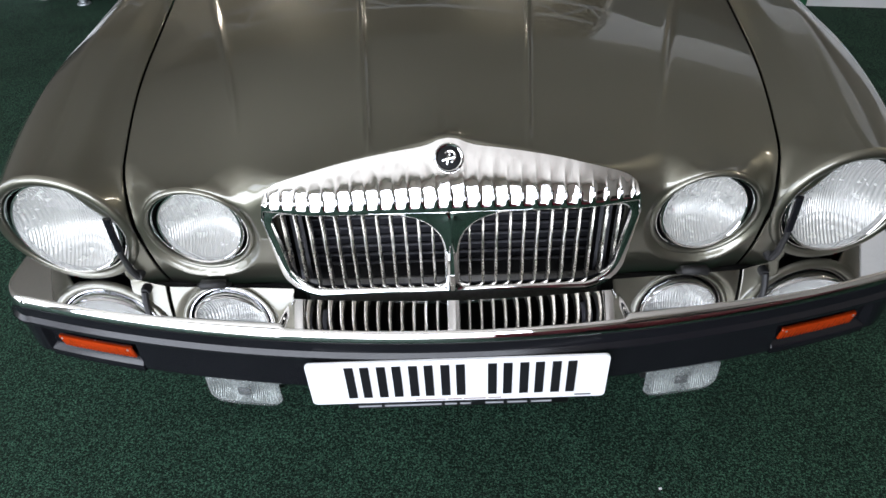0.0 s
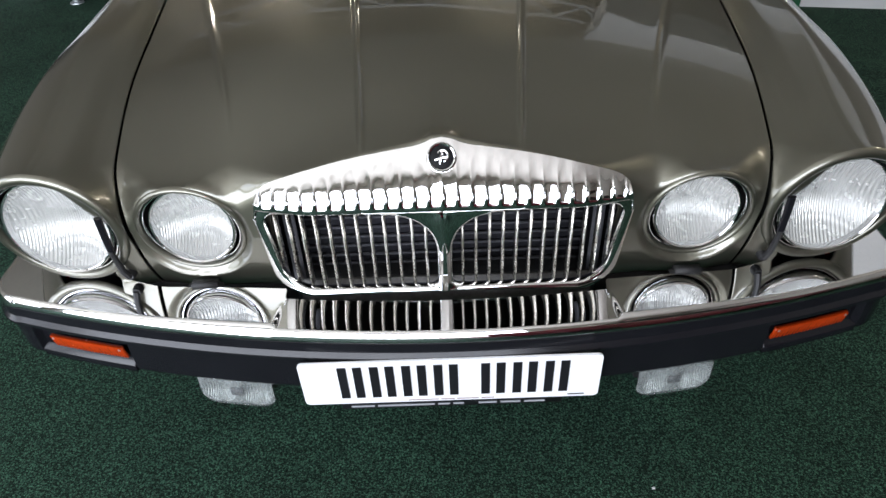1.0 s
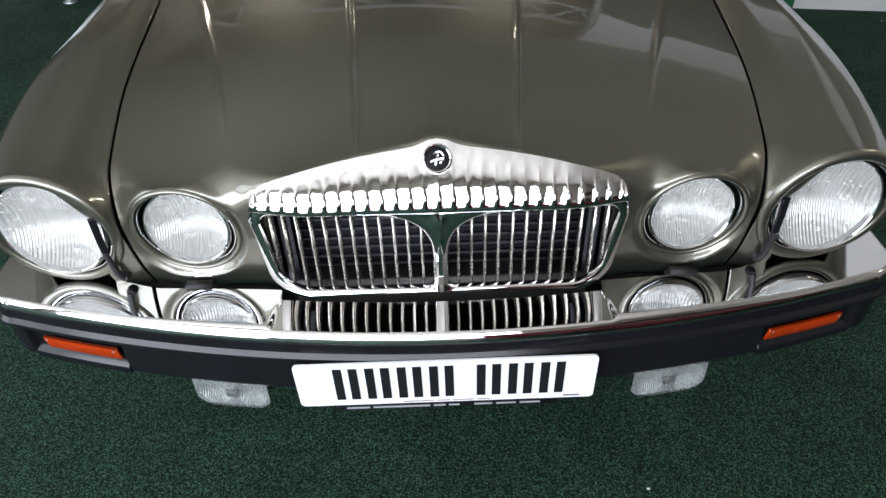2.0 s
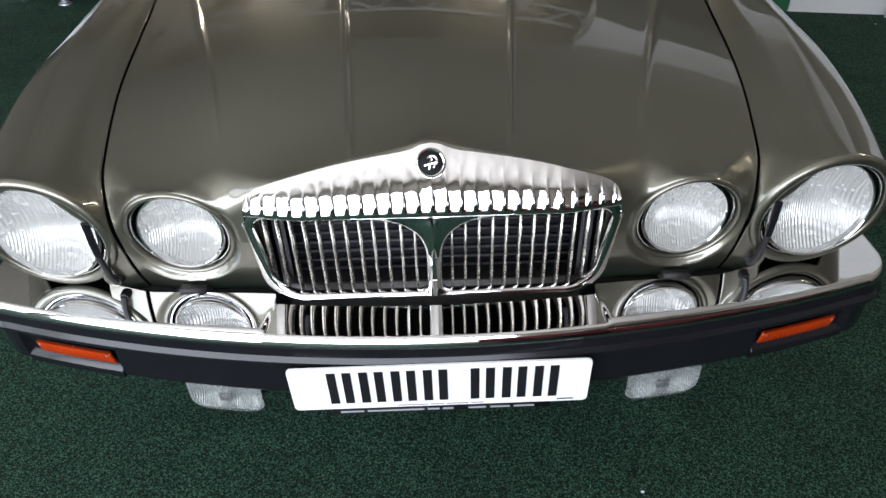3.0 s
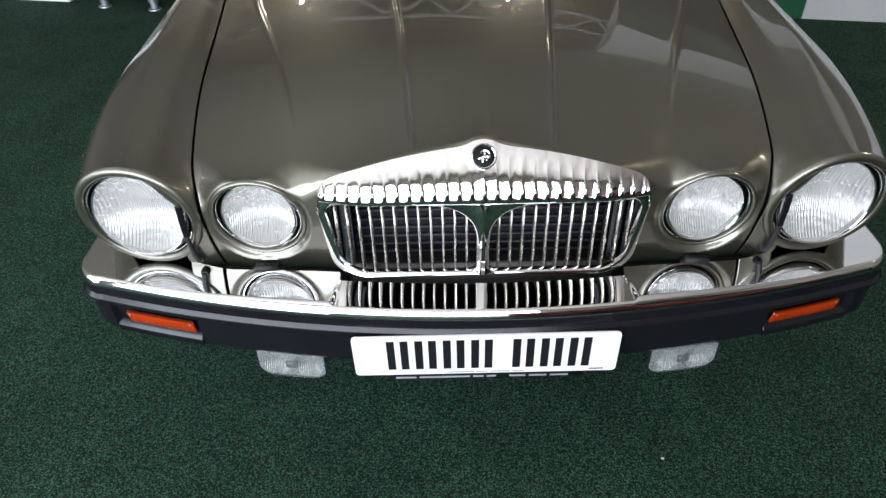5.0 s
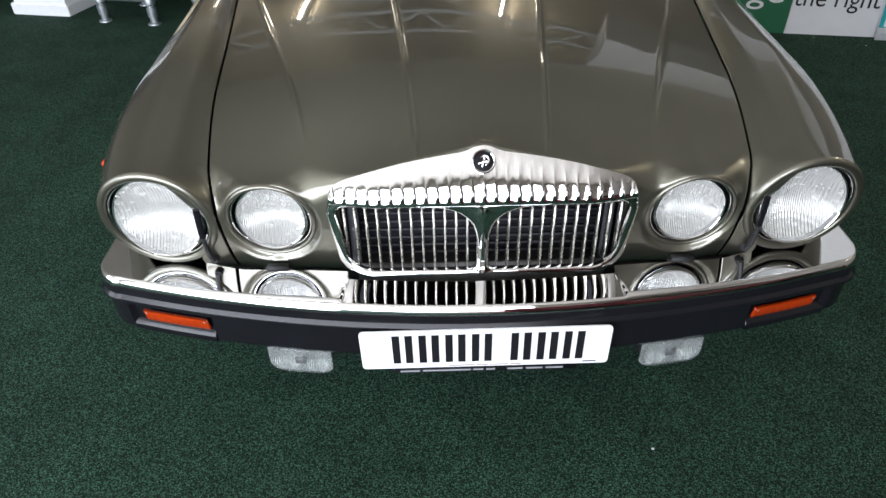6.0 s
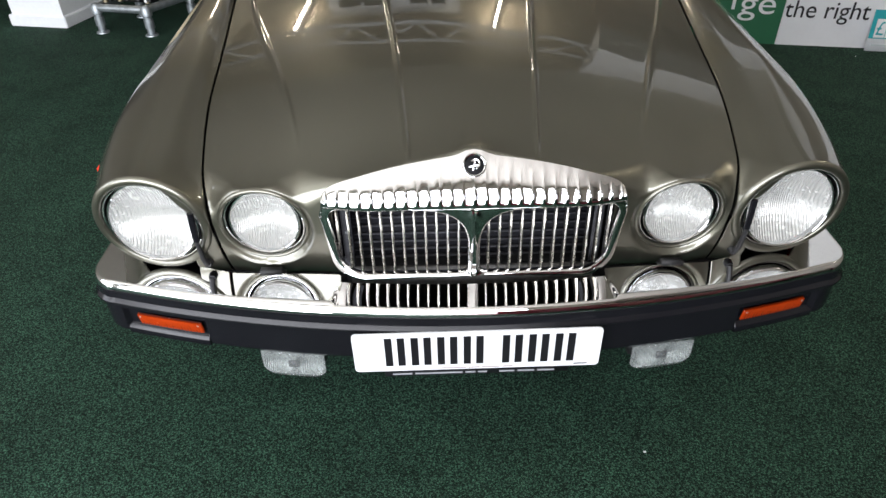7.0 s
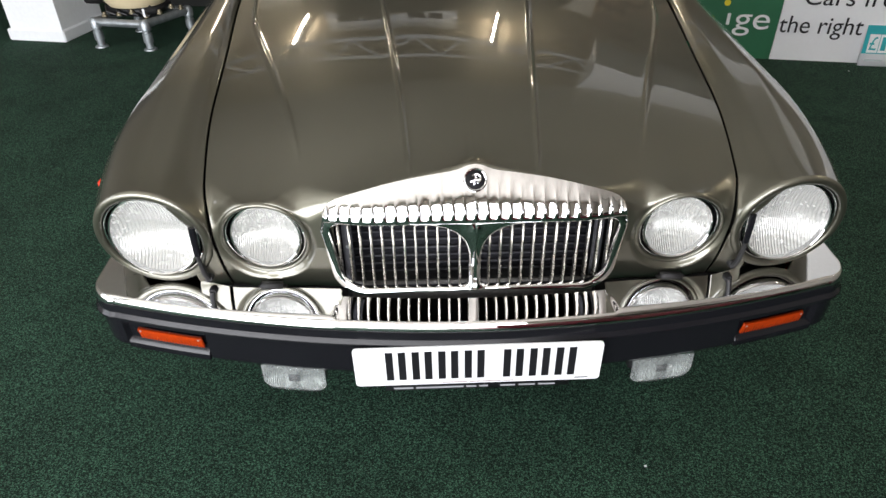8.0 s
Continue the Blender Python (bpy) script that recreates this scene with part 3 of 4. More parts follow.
def shell():
    """The chrome shell: an upright band, then a slope that leans back, scooped by flutes that shallow out upwards."""
    cols = []
    for x in np.concatenate([np.linspace(-0.303, -0.295, 8)[:-1], np.linspace(-0.295, 0.295, 27 * 20 + 1), np.linspace(0.295, 0.303, 8)[1:]]):
        zt = grille_top(abs(x))
        phase = abs(((x / 0.0222) % 1.0) - 0.5) * 2
        end = 1 - ease((abs(x) - 0.288) / 0.01)
        low = 0.6385 - 0.002 * ease((abs(x) - 0.24) / 0.05)
        zb = min(low + 0.015 * phase ** 6 * end + 0.010 * (1 - end), zt - 0.008)
        z0 = min(low + 0.006 + 0.004 * (1 - end), zt - 0.008)
        dy = max(0.010 + 0.046 * (zt - 0.652) / 0.082, 0.008)
        back = set_back(x)

        def lean(z, foot):
            v = max(0.0, (z - foot) / (zt - foot))
            return dy * (v ** 1.55 * 0.45 + 0.605 * v * v / (v + 0.10))
        pts = [(x, 0.0866 + back, min(0.633, zt - 0.02)), (x, 0.0863 + back, min(0.6345, zt - 0.015))]
        foot = min(0.638, zt - 0.010)
        for k in range(51):
            z = foot + (zt - foot) * (k / 50) ** 1.5
            w = 0.86 * (1 - ease((z - 0.650) / 0.022)) + 0.14 * (1 - ease((z - 0.66) / 0.05))
            crown = zt - 0.009 - 0.006 * phase ** 2
            scoop = 0.00040 * (1 - phase ** 2) * ease((crown - z) / 0.012) * end
            dent = scoop + 0.0004 * noise.noise((x * 92, z * 52, 1.7)) * ease((z - 0.652) / 0.01)
            pts.append((x, 0.086 + lean(z, z0) * (1 - w) + lean(z, zb) * w + back + dent, z))
        pts.append((x, 0.091 + dy + back, zt - 0.002))
        pts.append((x, 0.106 + dy + back, zt - 0.02))
        cols.append(pts)
    return sheet(np.array(cols).transpose(1, 0, 2))


solid(part("fluted_shell", shell(), CHROME, grille, "fluted chrome top band", sharp=0.55, out=(0, -1, 0.5)), 0.003)


def surround():
    """The smooth chrome plate under the flutes with its two openings: rings from each opening outwards."""
    bm = bmesh.new()
    for s in (-1, 1):
        rows = []
        for depth, grow in ((0.100, -0.0005), (0.096, 0.0), (0.0915, 0.0006), (0.0885, 0.002), (0.0872, 0.0045)):
            rows.append([(x, depth + set_back(x), z) for x, z in arch(s, grow)])
        mid, outer, back = [], [], []
        rim = arch(s, 0.0045)
        for i, (x, z) in enumerate(rim):
            ax, k = abs(x), len(rim) - 1 - i
            if k < 24 or i == 0 or (i < 6 and ax < 0.03):          # round into the centre bar
                a = (23 - k) / 23 if k < 24 else 1.0
                zt = 0.634
                if a < 0.45:
                    g = Vector((x * (1 - a / 0.45), 0.086, zt))
                else:
                    g = Vector((0.0, 0.086 - 0.003 * ease((a - 0.45) / 0.2), zt - (zt - (0.6 if k < 24 else z)) * ((a - 0.45) / 0.55)))
                if a > 0.99:
                    g = Vector((0.0, 0.083, z))
                h = Vector((x, 0.0872, z))
                for q, f in ((mid, 0.45), (outer, 0.8), (back, 1.0)):
                    q.append(h.lerp(g, f))
            elif z > 0.612 and ax < 0.285:                 # under the flutes
                zt = 0.638 - 0.003 * ease((ax - 0.25) / 0.05)
                for q, f, y in ((mid, 0.3, 0.0869), (outer, 0.7, 0.0868), (back, 1.0, 0.0868)):
                    q.append((x, y + set_back(x), z + (zt - z) * f))
            else:                                          # sides and lower rail
                cx, cz = s * 0.16, 0.56
                d = Vector((x - cx, (z - cz) * 1.6)).normalized()
                for q, f, y in ((mid, 0.007, 0.0872), (outer, 0.0155, 0.0925), (back, 0.0195, 0.125)):
                    q.append((x + d.x * f, y + set_back(x), z + d.y * f))
        rows += [mid, outer, back]
        sheet(rows, True, bm)
    return bm


solid(part("surround", surround(), CHROME, grille, "smooth chrome surround with two openings", out=(0, -1, 0)), 0.002)
rows = []
for z, w, y in ((0.578, 0.0003, 0.0835), (0.566, 0.003, 0.0815), (0.552, 0.0055, 0.0795), (0.53, 0.0065, 0.079), (0.49, 0.0070, 0.0793), (0.4760, 0.0068, 0.0800), (0.4725, 0.0066, 0.0815)):
    rows.append([(-w, y + 0.010, z), (-w, y + 0.0025, z), (-w * 0.55, y, z), (w * 0.55, y, z), (w, y + 0.0025, z), (w, y + 0.010, z)])
part("centre_bar", sheet(rows), CHROME, grille, "chrome centre bar", sharp=0.4)
slat = boxed(-0.0020, 0.0020, 0.099, 0.118, 0.470, 0.640, bevel=0.0012)
VANE = mat("dull_chrome", (0.72, 0.69, 0.63), 0.27, 1.0, 0.06, 10, 200)
vane = part("vane", slat, VANE, grille)
for s in (-1, 1):
    for k in range(12):
        if s == -1 and k == 0:
            vane.location = (-0.030, 0, 0)
            continue
        v = new("vane", vane.data)
        v.parent = grille
        v.location = (s * (0.030 + 0.0222 * k), set_back(0.03 + 0.0222 * k), 0)
for z in (0.403, 0.424, 0.445, 0.466, 0.487, 0.508, 0.53):
    part("radiator_tube", boxed(-0.26, 0.26, 0.224, 0.2345, z, z + 0.0022), TUBE_GREY, grille)
part("lower_tray", boxed(-0.262, 0.262, 0.137, 0.150, 0.37, 0.457, bevel=0.003), mat("dusty_grey_paint", (0.13, 0.125, 0.12), 0.6, 0, 0.3, 30, 200), grille, "dark grey tray below the radiator")
for s in (-1, 1):
    plate_ = part("side_plate", boxed(s * 0.262 - 0.010, s * 0.262 + 0.010, 0.150, 0.156, 0.40, 0.62, bevel=0.002), TUBE_GREY, grille, "dark grey upright radiator bracket")
    part("screw", spun([(0.001, 0.003), (0.003, 0.003), (0.004, 0.0)], pose(s * 0.262, 0.150, 0.545, 90), 12), GALV, plate_)
badge = part("badge", spun([(0.001, 0.006), (0.014, 0.006), (0.0185, 0.0045), (0.0190, 0.001)], pose(0, 0.120, 0.711, 59)), ENAMEL, grille, "round black enamel badge")
part("badge_ring", spun([(0.0185, 0.004), (0.0188, 0.0072), (0.0205, 0.008), (0.022, 0.006), (0.0235, -0.002), (0.0235, -0.02)], pose(0, 0.120, 0.711, 59)), CHROME, badge, "chrome ring")


# ---- bumper ----
def bumper_line():
    """The bumper's plan: a shallow bow across the front, then round the corners and back."""
    pts = [(x, 0.2 * x * x) for x in np.concatenate([np.linspace(0, 0.27, 20), np.linspace(0.274, 0.31, 14), np.linspace(0.33, 0.568, 16), np.linspace(0.571, 0.577, 4), np.linspace(0.59, 0.762, 12), np.linspace(0.765, 0.774, 3)])]
    cx, cy, r = 0.751, 0.1999, 0.085
    for a in np.linspace(-72.9, 0, 18)[1:]:
        pts.append((cx + r * math.cos(radians(a)), cy + r * math.sin(radians(a))))
    for y in np.linspace(0.23, 0.56, 9):
        pts.append((0.836 + 0.016 * (y - 0.196) / 0.36, y))
    left = [(-x, y) for x, y in pts[:0:-1]]
    return left + pts


LINE = bumper_line()


def along(section, line=LINE):
    """Sweeps a section of (inwards, z) along the bumper's plan."""
    rows = []
    n = len(line)
    for i, (x, y) in enumerate(line):
        a, c = line[max(0, i - 1)], line[min(n - 1, i + 1)]
        d = Vector((c[0] - a[0], c[1] - a[1])).normalized()
        nx, ny = -d.y, d.x
        rows.append([(x + nx * q, y + ny * q, z) for q, z in section(x, y)])
    return sheet(rows, False)


def blade(x, y):
    ax = abs(x)
    k = 1 - ease((ax - 0.283) / 0.012)       # the shelf drops in front of the grille
    side = ease((ax - 0.60) / 0.14)
    e = ease((ax - 0.30) / 0.36)
    q0 = 0.010 * k + (0.017 - 0.0065 * e) * (1 - k)
    h0, h = 0.4560 - 0.005 * k - 0.006 * e, 0.4568 - 0.0020 * k - 0.006 * e
    back = max(0.124 + 0.09 * (ax - 0.33), 0.109) + 0.26 * max(0.0, ax - 0.53)
    deep = 0.064 * k + (1 - k) * ((back - 0.2 * ax * ax - q0) * (1 - side) + 0.105 * side)
    shelf = [(q0 + deep * q, h0 + (h - h0) * q + 0.005 * k * q ** 3) for q in (0, 0.02, 0.05, 0.2, 0.35, 0.5, 0.65, 0.8, 0.9, 0.97, 1.0)]
    z0 = 0.4330
    front = [(q0 * f, z0 + (h0 - z0) * g) for f, g in ((0.0, 0.0), (0.07, 0.16), (0.18, 0.36), (0.32, 0.56), (0.49, 0.74), (0.68, 0.88), (0.86, 0.97))]
    return [(0.014, 0.428), (0.004, 0.4285), (0.001, 0.4305)] + front + shelf + [(q0 + deep + 0.001, h + 0.005 * k - 0.003), (q0 + deep + 0.001, 0.42)]


bumper = part("front_bumper", along(blade), CHROME, car, "chrome-topped bumper with black rubber")


def rubber(x, y):
    ax = abs(x)
    cut = ease((ax - 0.571) / 0.005) * (1 - ease((ax - 0.763) / 0.006))      # set back where an indicator sits
    low = [(0.004 + 0.012 * cut, 0.384), (0.003 + 0.013 * cut, 0.350), (0.0045 + 0.010 * cut, 0.318), (0.011 + 0.004 * cut, 0.308)]
    return [(0.016, 0.430), (0.006, 0.430), (0.003, 0.427), (0.0025, 0.4225), (0.0009, 0.4120), (0.0005, 0.4095), (-0.0010, 0.4075), (-0.0058, 0.4010), (-0.0066, 0.3985), (-0.005, 0.393), (0.001, 0.389)] + low + [(0.03, 0.303), (0.06, 0.303), (0.08, 0.34), (0.08, 0.41)]


part("rubber_band", along(rubber), RUBBER, bumper, "black ribbed rubber and lower moulding", sharp=0.3)


def indicator(s):
    """An amber lens set in a shallow framed recess of the lower moulding."""
    def band(x0, x1, section):
        rows = []
        for x in np.linspace(x0, x1, 72):
            y = 0.2 * x * x + (0.0007 * math.cos(x * 900) if x0 > 0.58 else 0.0)
            rows.append([(s * x, y + q, z) for q, z in section])
        return sheet(rows)
    frame_ = solid(part("indicator", band(0.574, 0.768, [(0.012, 0.385), (0.005, 0.384), (0.0045, 0.380), (0.0155, 0.378), (0.0165, 0.334), (0.005, 0.324), (0.004, 0.320), (0.0055, 0.308), (0.014, 0.3045)]), RUBBER, bumper, "black framed indicator recess", out=(0, -1, 0)), 0.003)
    solid(part("lens", band(0.584, 0.731, [(0.008, 0.3715), (0.001, 0.370), (0.0005, 0.366), (0.007, 0.341), (0.010, 0.338)]), AMBER, frame_, "amber indicator lens", out=(0, -1, 0)), 0.005)
    for x in (0.590, 0.725):
        part("screw", spun([(0.0005, 0.0016), (0.0022, 0.0014), (0.0028, 0.0)], pose(s * x, 0.2 * x * x + 0.0015, 0.3655, 90), 10), GALV, frame_)


for s in (-1, 1):
    indicator(s)


FOGBOWL = mat("fog_lamp_reflector", (0.26, 0.285, 0.27), 0.27, 0.40, 0.04, 40, 200)

_n, _l = FOGBOWL.node_tree.nodes, FOGBOWL.node_tree.links
_wave = _n.new("ShaderNodeTexWave")
_wave.inputs["Scale"].default_value, _wave.inputs["Distortion"].default_value = 85, 0.6
_l.new([q for q in _n if q.bl_idname == "ShaderNodeTexCoord"][0].outputs["Object"], _wave.inputs["Vector"])
_rib = _n.new("ShaderNodeBump")
_rib.inputs["Strength"].default_value, _rib.inputs["Distance"].default_value = 1.0, 0.0012
_l.new(_wave.outputs["Fac"], _rib.inputs["Height"])
_l.new(_rib.outputs[0], _n["Principled BSDF"].inputs["Normal"])


def fog_lamp(s):
    m = pose(s * 0.410 + 0.011, 0.060, 0.258, 0, 0, 8 * s)
    lamp = part("fog_lamp", boxed(-0.062, 0.062, 0.022, 0.06, -0.034, 0.034, bevel=0.012), BLACK, car, "rectangular clear fog lamp under the bumper")
    lamp.matrix_basis = m
    rows = []
    for x in np.linspace(-0.0715, 0.0715, 60):
        line = []
        for z in np.linspace(-0.0335, 0.0335, 28):
            d = math.hypot(abs(x) - 0.036, z) / 0.034
            line.append((x, 0.001 + 0.020 * max(0.0, 1 - d * d), z * (1 - (0.5 if z < 0 else 0.08) * (abs(x) / 0.0715) ** 9)))
        rows.append(line)
    part("reflector", sheet(rows), FOGBOWL, lamp, "silvered twin reflector", out=(0, -1, 0))
    rows = []
    for i in np.linspace(-1, 1, 150):
        rib = 0.0014 * math.cos(i * 75) * (1 if abs(i) > 0.22 else 0.3)
        rows.append([(0.073 * i, -0.007 + 0.006 * i ** 4 + 0.004 * z * z + rib * (1 - z ** 6), z * 0.0355 * (1 - (0.5 if z < 0 else 0.08) * abs(i) ** 9)) for z in np.linspace(-1, 1, 14)])
    solid(part("lens", sheet(rows), FROST, lamp, "clear ribbed lens", sharp=4, out=(0, -1, 0)), 0.002).visible_shadow = False
    part("bulb_shield", boxed(-0.012, 0.012, -0.002, 0.003, -0.010, 0.008, bevel=0.001), BLACK, lamp)


for s in (-1, 1):
    fog_lamp(s)

# number plate, its characters as plain bars
def rounded_plate(w, h, r, y0, y1):
    ring = []
    for cx, cz, a0 in ((w - r, h - r, 0), (-w + r, h - r, 90), (-w + r, -h + r, 180), (w - r, -h + r, 270)):
        ring += [(cx + r * math.cos(radians(a)), cz + r * math.sin(radians(a))) for a in np.linspace(a0, a0 + 90, 7)]
    bm = sheet([[(x, y, z) for x, z in ring] for y in (y0, y1)], True)
    bm.verts.ensure_lookup_table()
    n_ = len(ring)
    bm.faces.new(bm.verts[:n_])
    bm.faces.new(bm.verts[n_:])
    return bm


plate = part("number_plate", rounded_plate(0.2555, 0.0535, 0.009, -0.009, -0.005), PLATE, car, "white number plate with dark bars")
plate.matrix_basis = pose(0.003, 0.0, 0.3505, 2, -0.5)
x = -0.190
for k in range(7):
    if k == 4:
        x += 0.026
    for q in (0.0, 0.026):
        part("bar", boxed(x + q, x + q + 0.015, -0.0105, -0.0088, -0.037, 0.042), INK, plate, smooth=False)
    x += 0.054
GREY = mat("grey_ink", (0.30, 0.24, 0.24), 0.5)
for x0, x1 in ((-0.075, -0.022), (-0.018, 0.006), (0.010, 0.048), (0.053, 0.075)):
    part("small_print", boxed(x0, x1, -0.0100, -0.0088, -0.0495, -0.0475), GREY, plate, smooth=False)
PALE = mat("pale_print", (0.30, 0.31, 0.33), 0.5, 0, 0.05)
strip = part("dealer_strip", boxed(-0.195, 0.195, -0.004, 0.0, -0.076, -0.05, bevel=0.001), INK, plate, "black dealer strip with pale bars")
for x0, x1 in ((-0.178, -0.137), (-0.131, -0.03), (-0.024, -0.003), (0.003, 0.022), (0.048, 0.080), (0.087, 0.122), (0.129, 0.165)):
    part("bar", boxed(x0, x1, -0.0050, -0.0038, -0.0705, -0.0665), PALE, strip, smooth=False)
part("small_mark", boxed(0.203, 0.231, -0.0105, -0.0088, -0.047, -0.0455), INK, plate, smooth=False)

# badge emblem, as plain strokes
for path in ([(-0.003, 0.0065, -0.010), (-0.001, 0.0075, 0.0), (0.002, 0.0065, 0.011)], [(-0.010, 0.0065, -0.004), (0.0, 0.0075, -0.001), (0.011, 0.0065, 0.001)], [(0.002 + 0.008 * math.cos(a), 0.0068, 0.002 + 0.0085 * math.sin(a)) for a in np.linspace(-1.4, 2.6, 14)]):
    part("emblem_stroke", tube([pose(0, 0.120, 0.711, 59) @ Vector((x, z, y)) for x, y, z in path], 0.0019, 8), CHROME, badge)

# side repeaters, mouldings and bumper mounts
for s in (-1, 1):
    rep = part("side_repeater", boxed(-0.006, 0.006, -0.024, 0.024, -0.011, 0.011, bevel=0.005), mat("red_orange_lens", (0.5, 0.03, 0.01), 0.25), car, "small red-orange side repeater")
    wx, wz = wing_point(0.665, 0.365)
    rep.location = (s * (wx - 0.003), 0.365, wz)
    path = []
    for y in np.linspace(0.505, BACK, 24):
        x, z = wing_point(0.625 + 0.03 * ease((y - 0.505) / 0.9), y)
        path.append((s * (x + 0.006), y, z))
    part("moulding", tube(path, [0.003] + [0.0055] * 23, 10), CHROME, car, "chrome side moulding")
    part("bumper_mount", boxed(s * 0.432 - 0.031, s * 0.432 + 0.031, 0.126, 0.158, 0.44, 0.4600, bevel=0.008), BLACK, bumper, "dark grey rubber bumper mount")

# near-black blocks added to stand for the shade behind the front openings
part("low_gap_filler", boxed(-0.73, 0.73, 0.175, 0.30, 0.36, 0.425, bevel=0.004), VOID, car, "near-black block added to darken the gap below the front panel")
part("bay_filler", boxed(-0.60, 0.60, 0.26, 1.35, 0.30, 0.60), VOID, car, "near-black block standing for the shade under the bonnet")

# added near-black sheets, so the gaps below the lamps look unlit
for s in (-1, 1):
    part("lamp_gap_filler", boxed(s * 0.66 - 0.10, s * 0.66 + 0.10, 0.262, 0.272, 0.28, 0.62, bevel=0.002), VOID, car, "near-black sheet added to darken the gap behind the lamps")

# the rest of the saloon behind the bonnet
rows = []
for y in np.linspace(BACK, 4.85, 40):
    q = (y - BACK) / (4.85 - BACK)
    tail = ease((y - 4.5) / 0.35)
    top = 0.815 + 0.03 * math.sin(q * 3.0) - 0.03 * ease((q - 0.7) / 0.3) - 0.06 * tail
    wide = 0.885 - 0.05 * ease((q - 0.75) / 0.25) - 0.05 * tail
    prof = [(0.0, top + 0.05), (0.5 * wide / 0.885, top + 0.035), (0.72 * wide / 0.885, top), (0.80 * wide / 0.885, top - 0.05), (0.86 * wide / 0.885, top - 0.14), (wide, top - 0.24), (wide, 0.45), (0.96 * wide, 0.26), (0.0, 0.24)]
    rows.append([(-x, y, z) for x, z in prof[::-1]] + [(x, y, z) for x, z in prof[1:]])
bm = sheet(rows)
bm.verts.ensure_lookup_table()
m_ = len(rows[0])
bm.faces.new(bm.verts[-m_:])
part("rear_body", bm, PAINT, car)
rows = []
for y, z, w in ((1.40, 0.86, 0.66), (1.55, 0.93, 0.66), (1.95, 1.26, 0.57), (2.1, 1.33, 0.55), (2.7, 1.36, 0.55), (3.2, 1.33, 0.54), (3.4, 1.27, 0.55), (3.85, 0.95, 0.62), (4.0, 0.86, 0.64)):
    rows.append([(-w - 0.10, y, 0.80), (-w - 0.02, y, min(z, 0.80 + 0.8 * (z - 0.80))), (-w + 0.06, y, z), (0, y, z + 0.015), (w - 0.06, y, z), (w + 0.02, y, min(z, 0.80 + 0.8 * (z - 0.80))), (w + 0.10, y, 0.80)])
part("cabin", sheet(rows), mat("dark_window_glass", (0.01, 0.012, 0.012), 0.04, 0, 0.1), car, "dark glazed cabin")
rows = []
for y, z in ((2.0, 1.30), (2.2, 1.362), (2.7, 1.385), (3.1, 1.366), (3.35, 1.31)):
    rows.append([(x, y, z - 0.03 * (abs(x) / 0.52) ** 4) for x in np.linspace(-0.54, 0.54, 12)])
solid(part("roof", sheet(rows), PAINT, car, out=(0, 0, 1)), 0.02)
for y in (0.98, 3.84):
    for s in (-1, 1):
        wm = pose(s * 0.74, y, 0.325, 0, 90)
        wheel = part("wheel", spun([(0.001, s * 0.07), (0.10, s * 0.075), (0.17, s * 0.06), (0.19, s * 0.09), (0.19, -0.09), (0.001, -0.08)], wm), GALV, car)
        part("tyre", spun([(0.19, 0.09), (0.22, 0.105), (0.30, 0.10), (0.323, 0.08), (0.325, 0.0), (0.323, -0.08), (0.30, -0.10), (0.22, -0.105), (0.19, -0.09)], wm), TYRE, wheel, "black tyre")

# ---- things beyond the car ----
column_ = part("column", boxed(-3.55, -3.165, 2.975, 3.42, 0.075, 1.1), WHITE, None, "white painted square column", smooth=False)
column_.matrix_world = ROOM
tagged(column_, "white painted square column", "column", kind="structure")
part("skirting", boxed(-3.575, -3.15, 2.96, 3.435, 0, 0.075, bevel=0.006), WHITE, column_, smooth=False)



def words(text, a0, a1, z0, z1, y, material, parent):
    """Lettering in the built-in font, one mesh a letter, fitted to a width and height on an upright panel."""
    def outline(t):
        curve = bpy.data.curves.new("letter", 'FONT')
        curve.body = t
        ob = bpy.data.objects.new("letter", curve)
        scene.collection.objects.link(ob)
        bpy.context.view_layer.update()
        me = bpy.data.meshes.new_from_object(ob.evaluated_get(bpy.context.evaluated_depsgraph_get()))
        bpy.data.objects.remove(ob)
        return me
    whole = np.array([v.co for v in outline(text).vertices])
    lo, hi = whole.min(0), whole.max(0)
    for k, c in enumerate(text):
        if c == " ":
            continue
        me = outline(c)
        mine = np.array([v.co for v in me.vertices])
        right = np.array([v.co for v in outline(text[:k + 1]).vertices])[:, 0].max()
        shift = right - mine[:, 0].max()
        for v in me.vertices:
            v.co = (a0 + (v.co.x + shift - lo[0]) / (hi[0] - lo[0]) * (a1 - a0), y, z0 + (v.co.y - lo[1]) / (hi[1] - lo[1]) * (z1 - z0))
        me.materials.clear()
        me.materials.append(material)
        letter = new("letter", me)
        letter.parent = parent
        solid(letter, 0.001)


sign = base("sign_board", ROOM, "green and white advertising board standing on the carpet", "sign")
part("white_panel", boxed(1.407, 3.4, 3.29, 3.32, 0.0, 1.2), PLATE, sign, "white panel", smooth=False)
part("green_panel", boxed(0.0, 1.404, 3.29, 3.32, 0.0, 1.2), SIGNGREEN, sign, "green panel", smooth=False)
words("the right", 1.412, 1.879, 0.132, 0.262, 3.286, INK, sign)
words("Cars fro", 1.515, 2.01, 0.326, 0.425, 3.286, INK, sign)
words("ge", 1.152, 1.354, 0.135, 0.262, 3.286, PLATE, sign)
part("letter_stem", boxed(1.108, 1.126, 3.284, 3.29, 0.198, 0.264), PLATE, sign, smooth=False)
part("dot", spun([(0.001, 0.002), (0.018, 0.002), (0.018, -0.002)], pose(1.092, 3.287, 0.325, 90)), YELLOW, sign, "yellow dot")

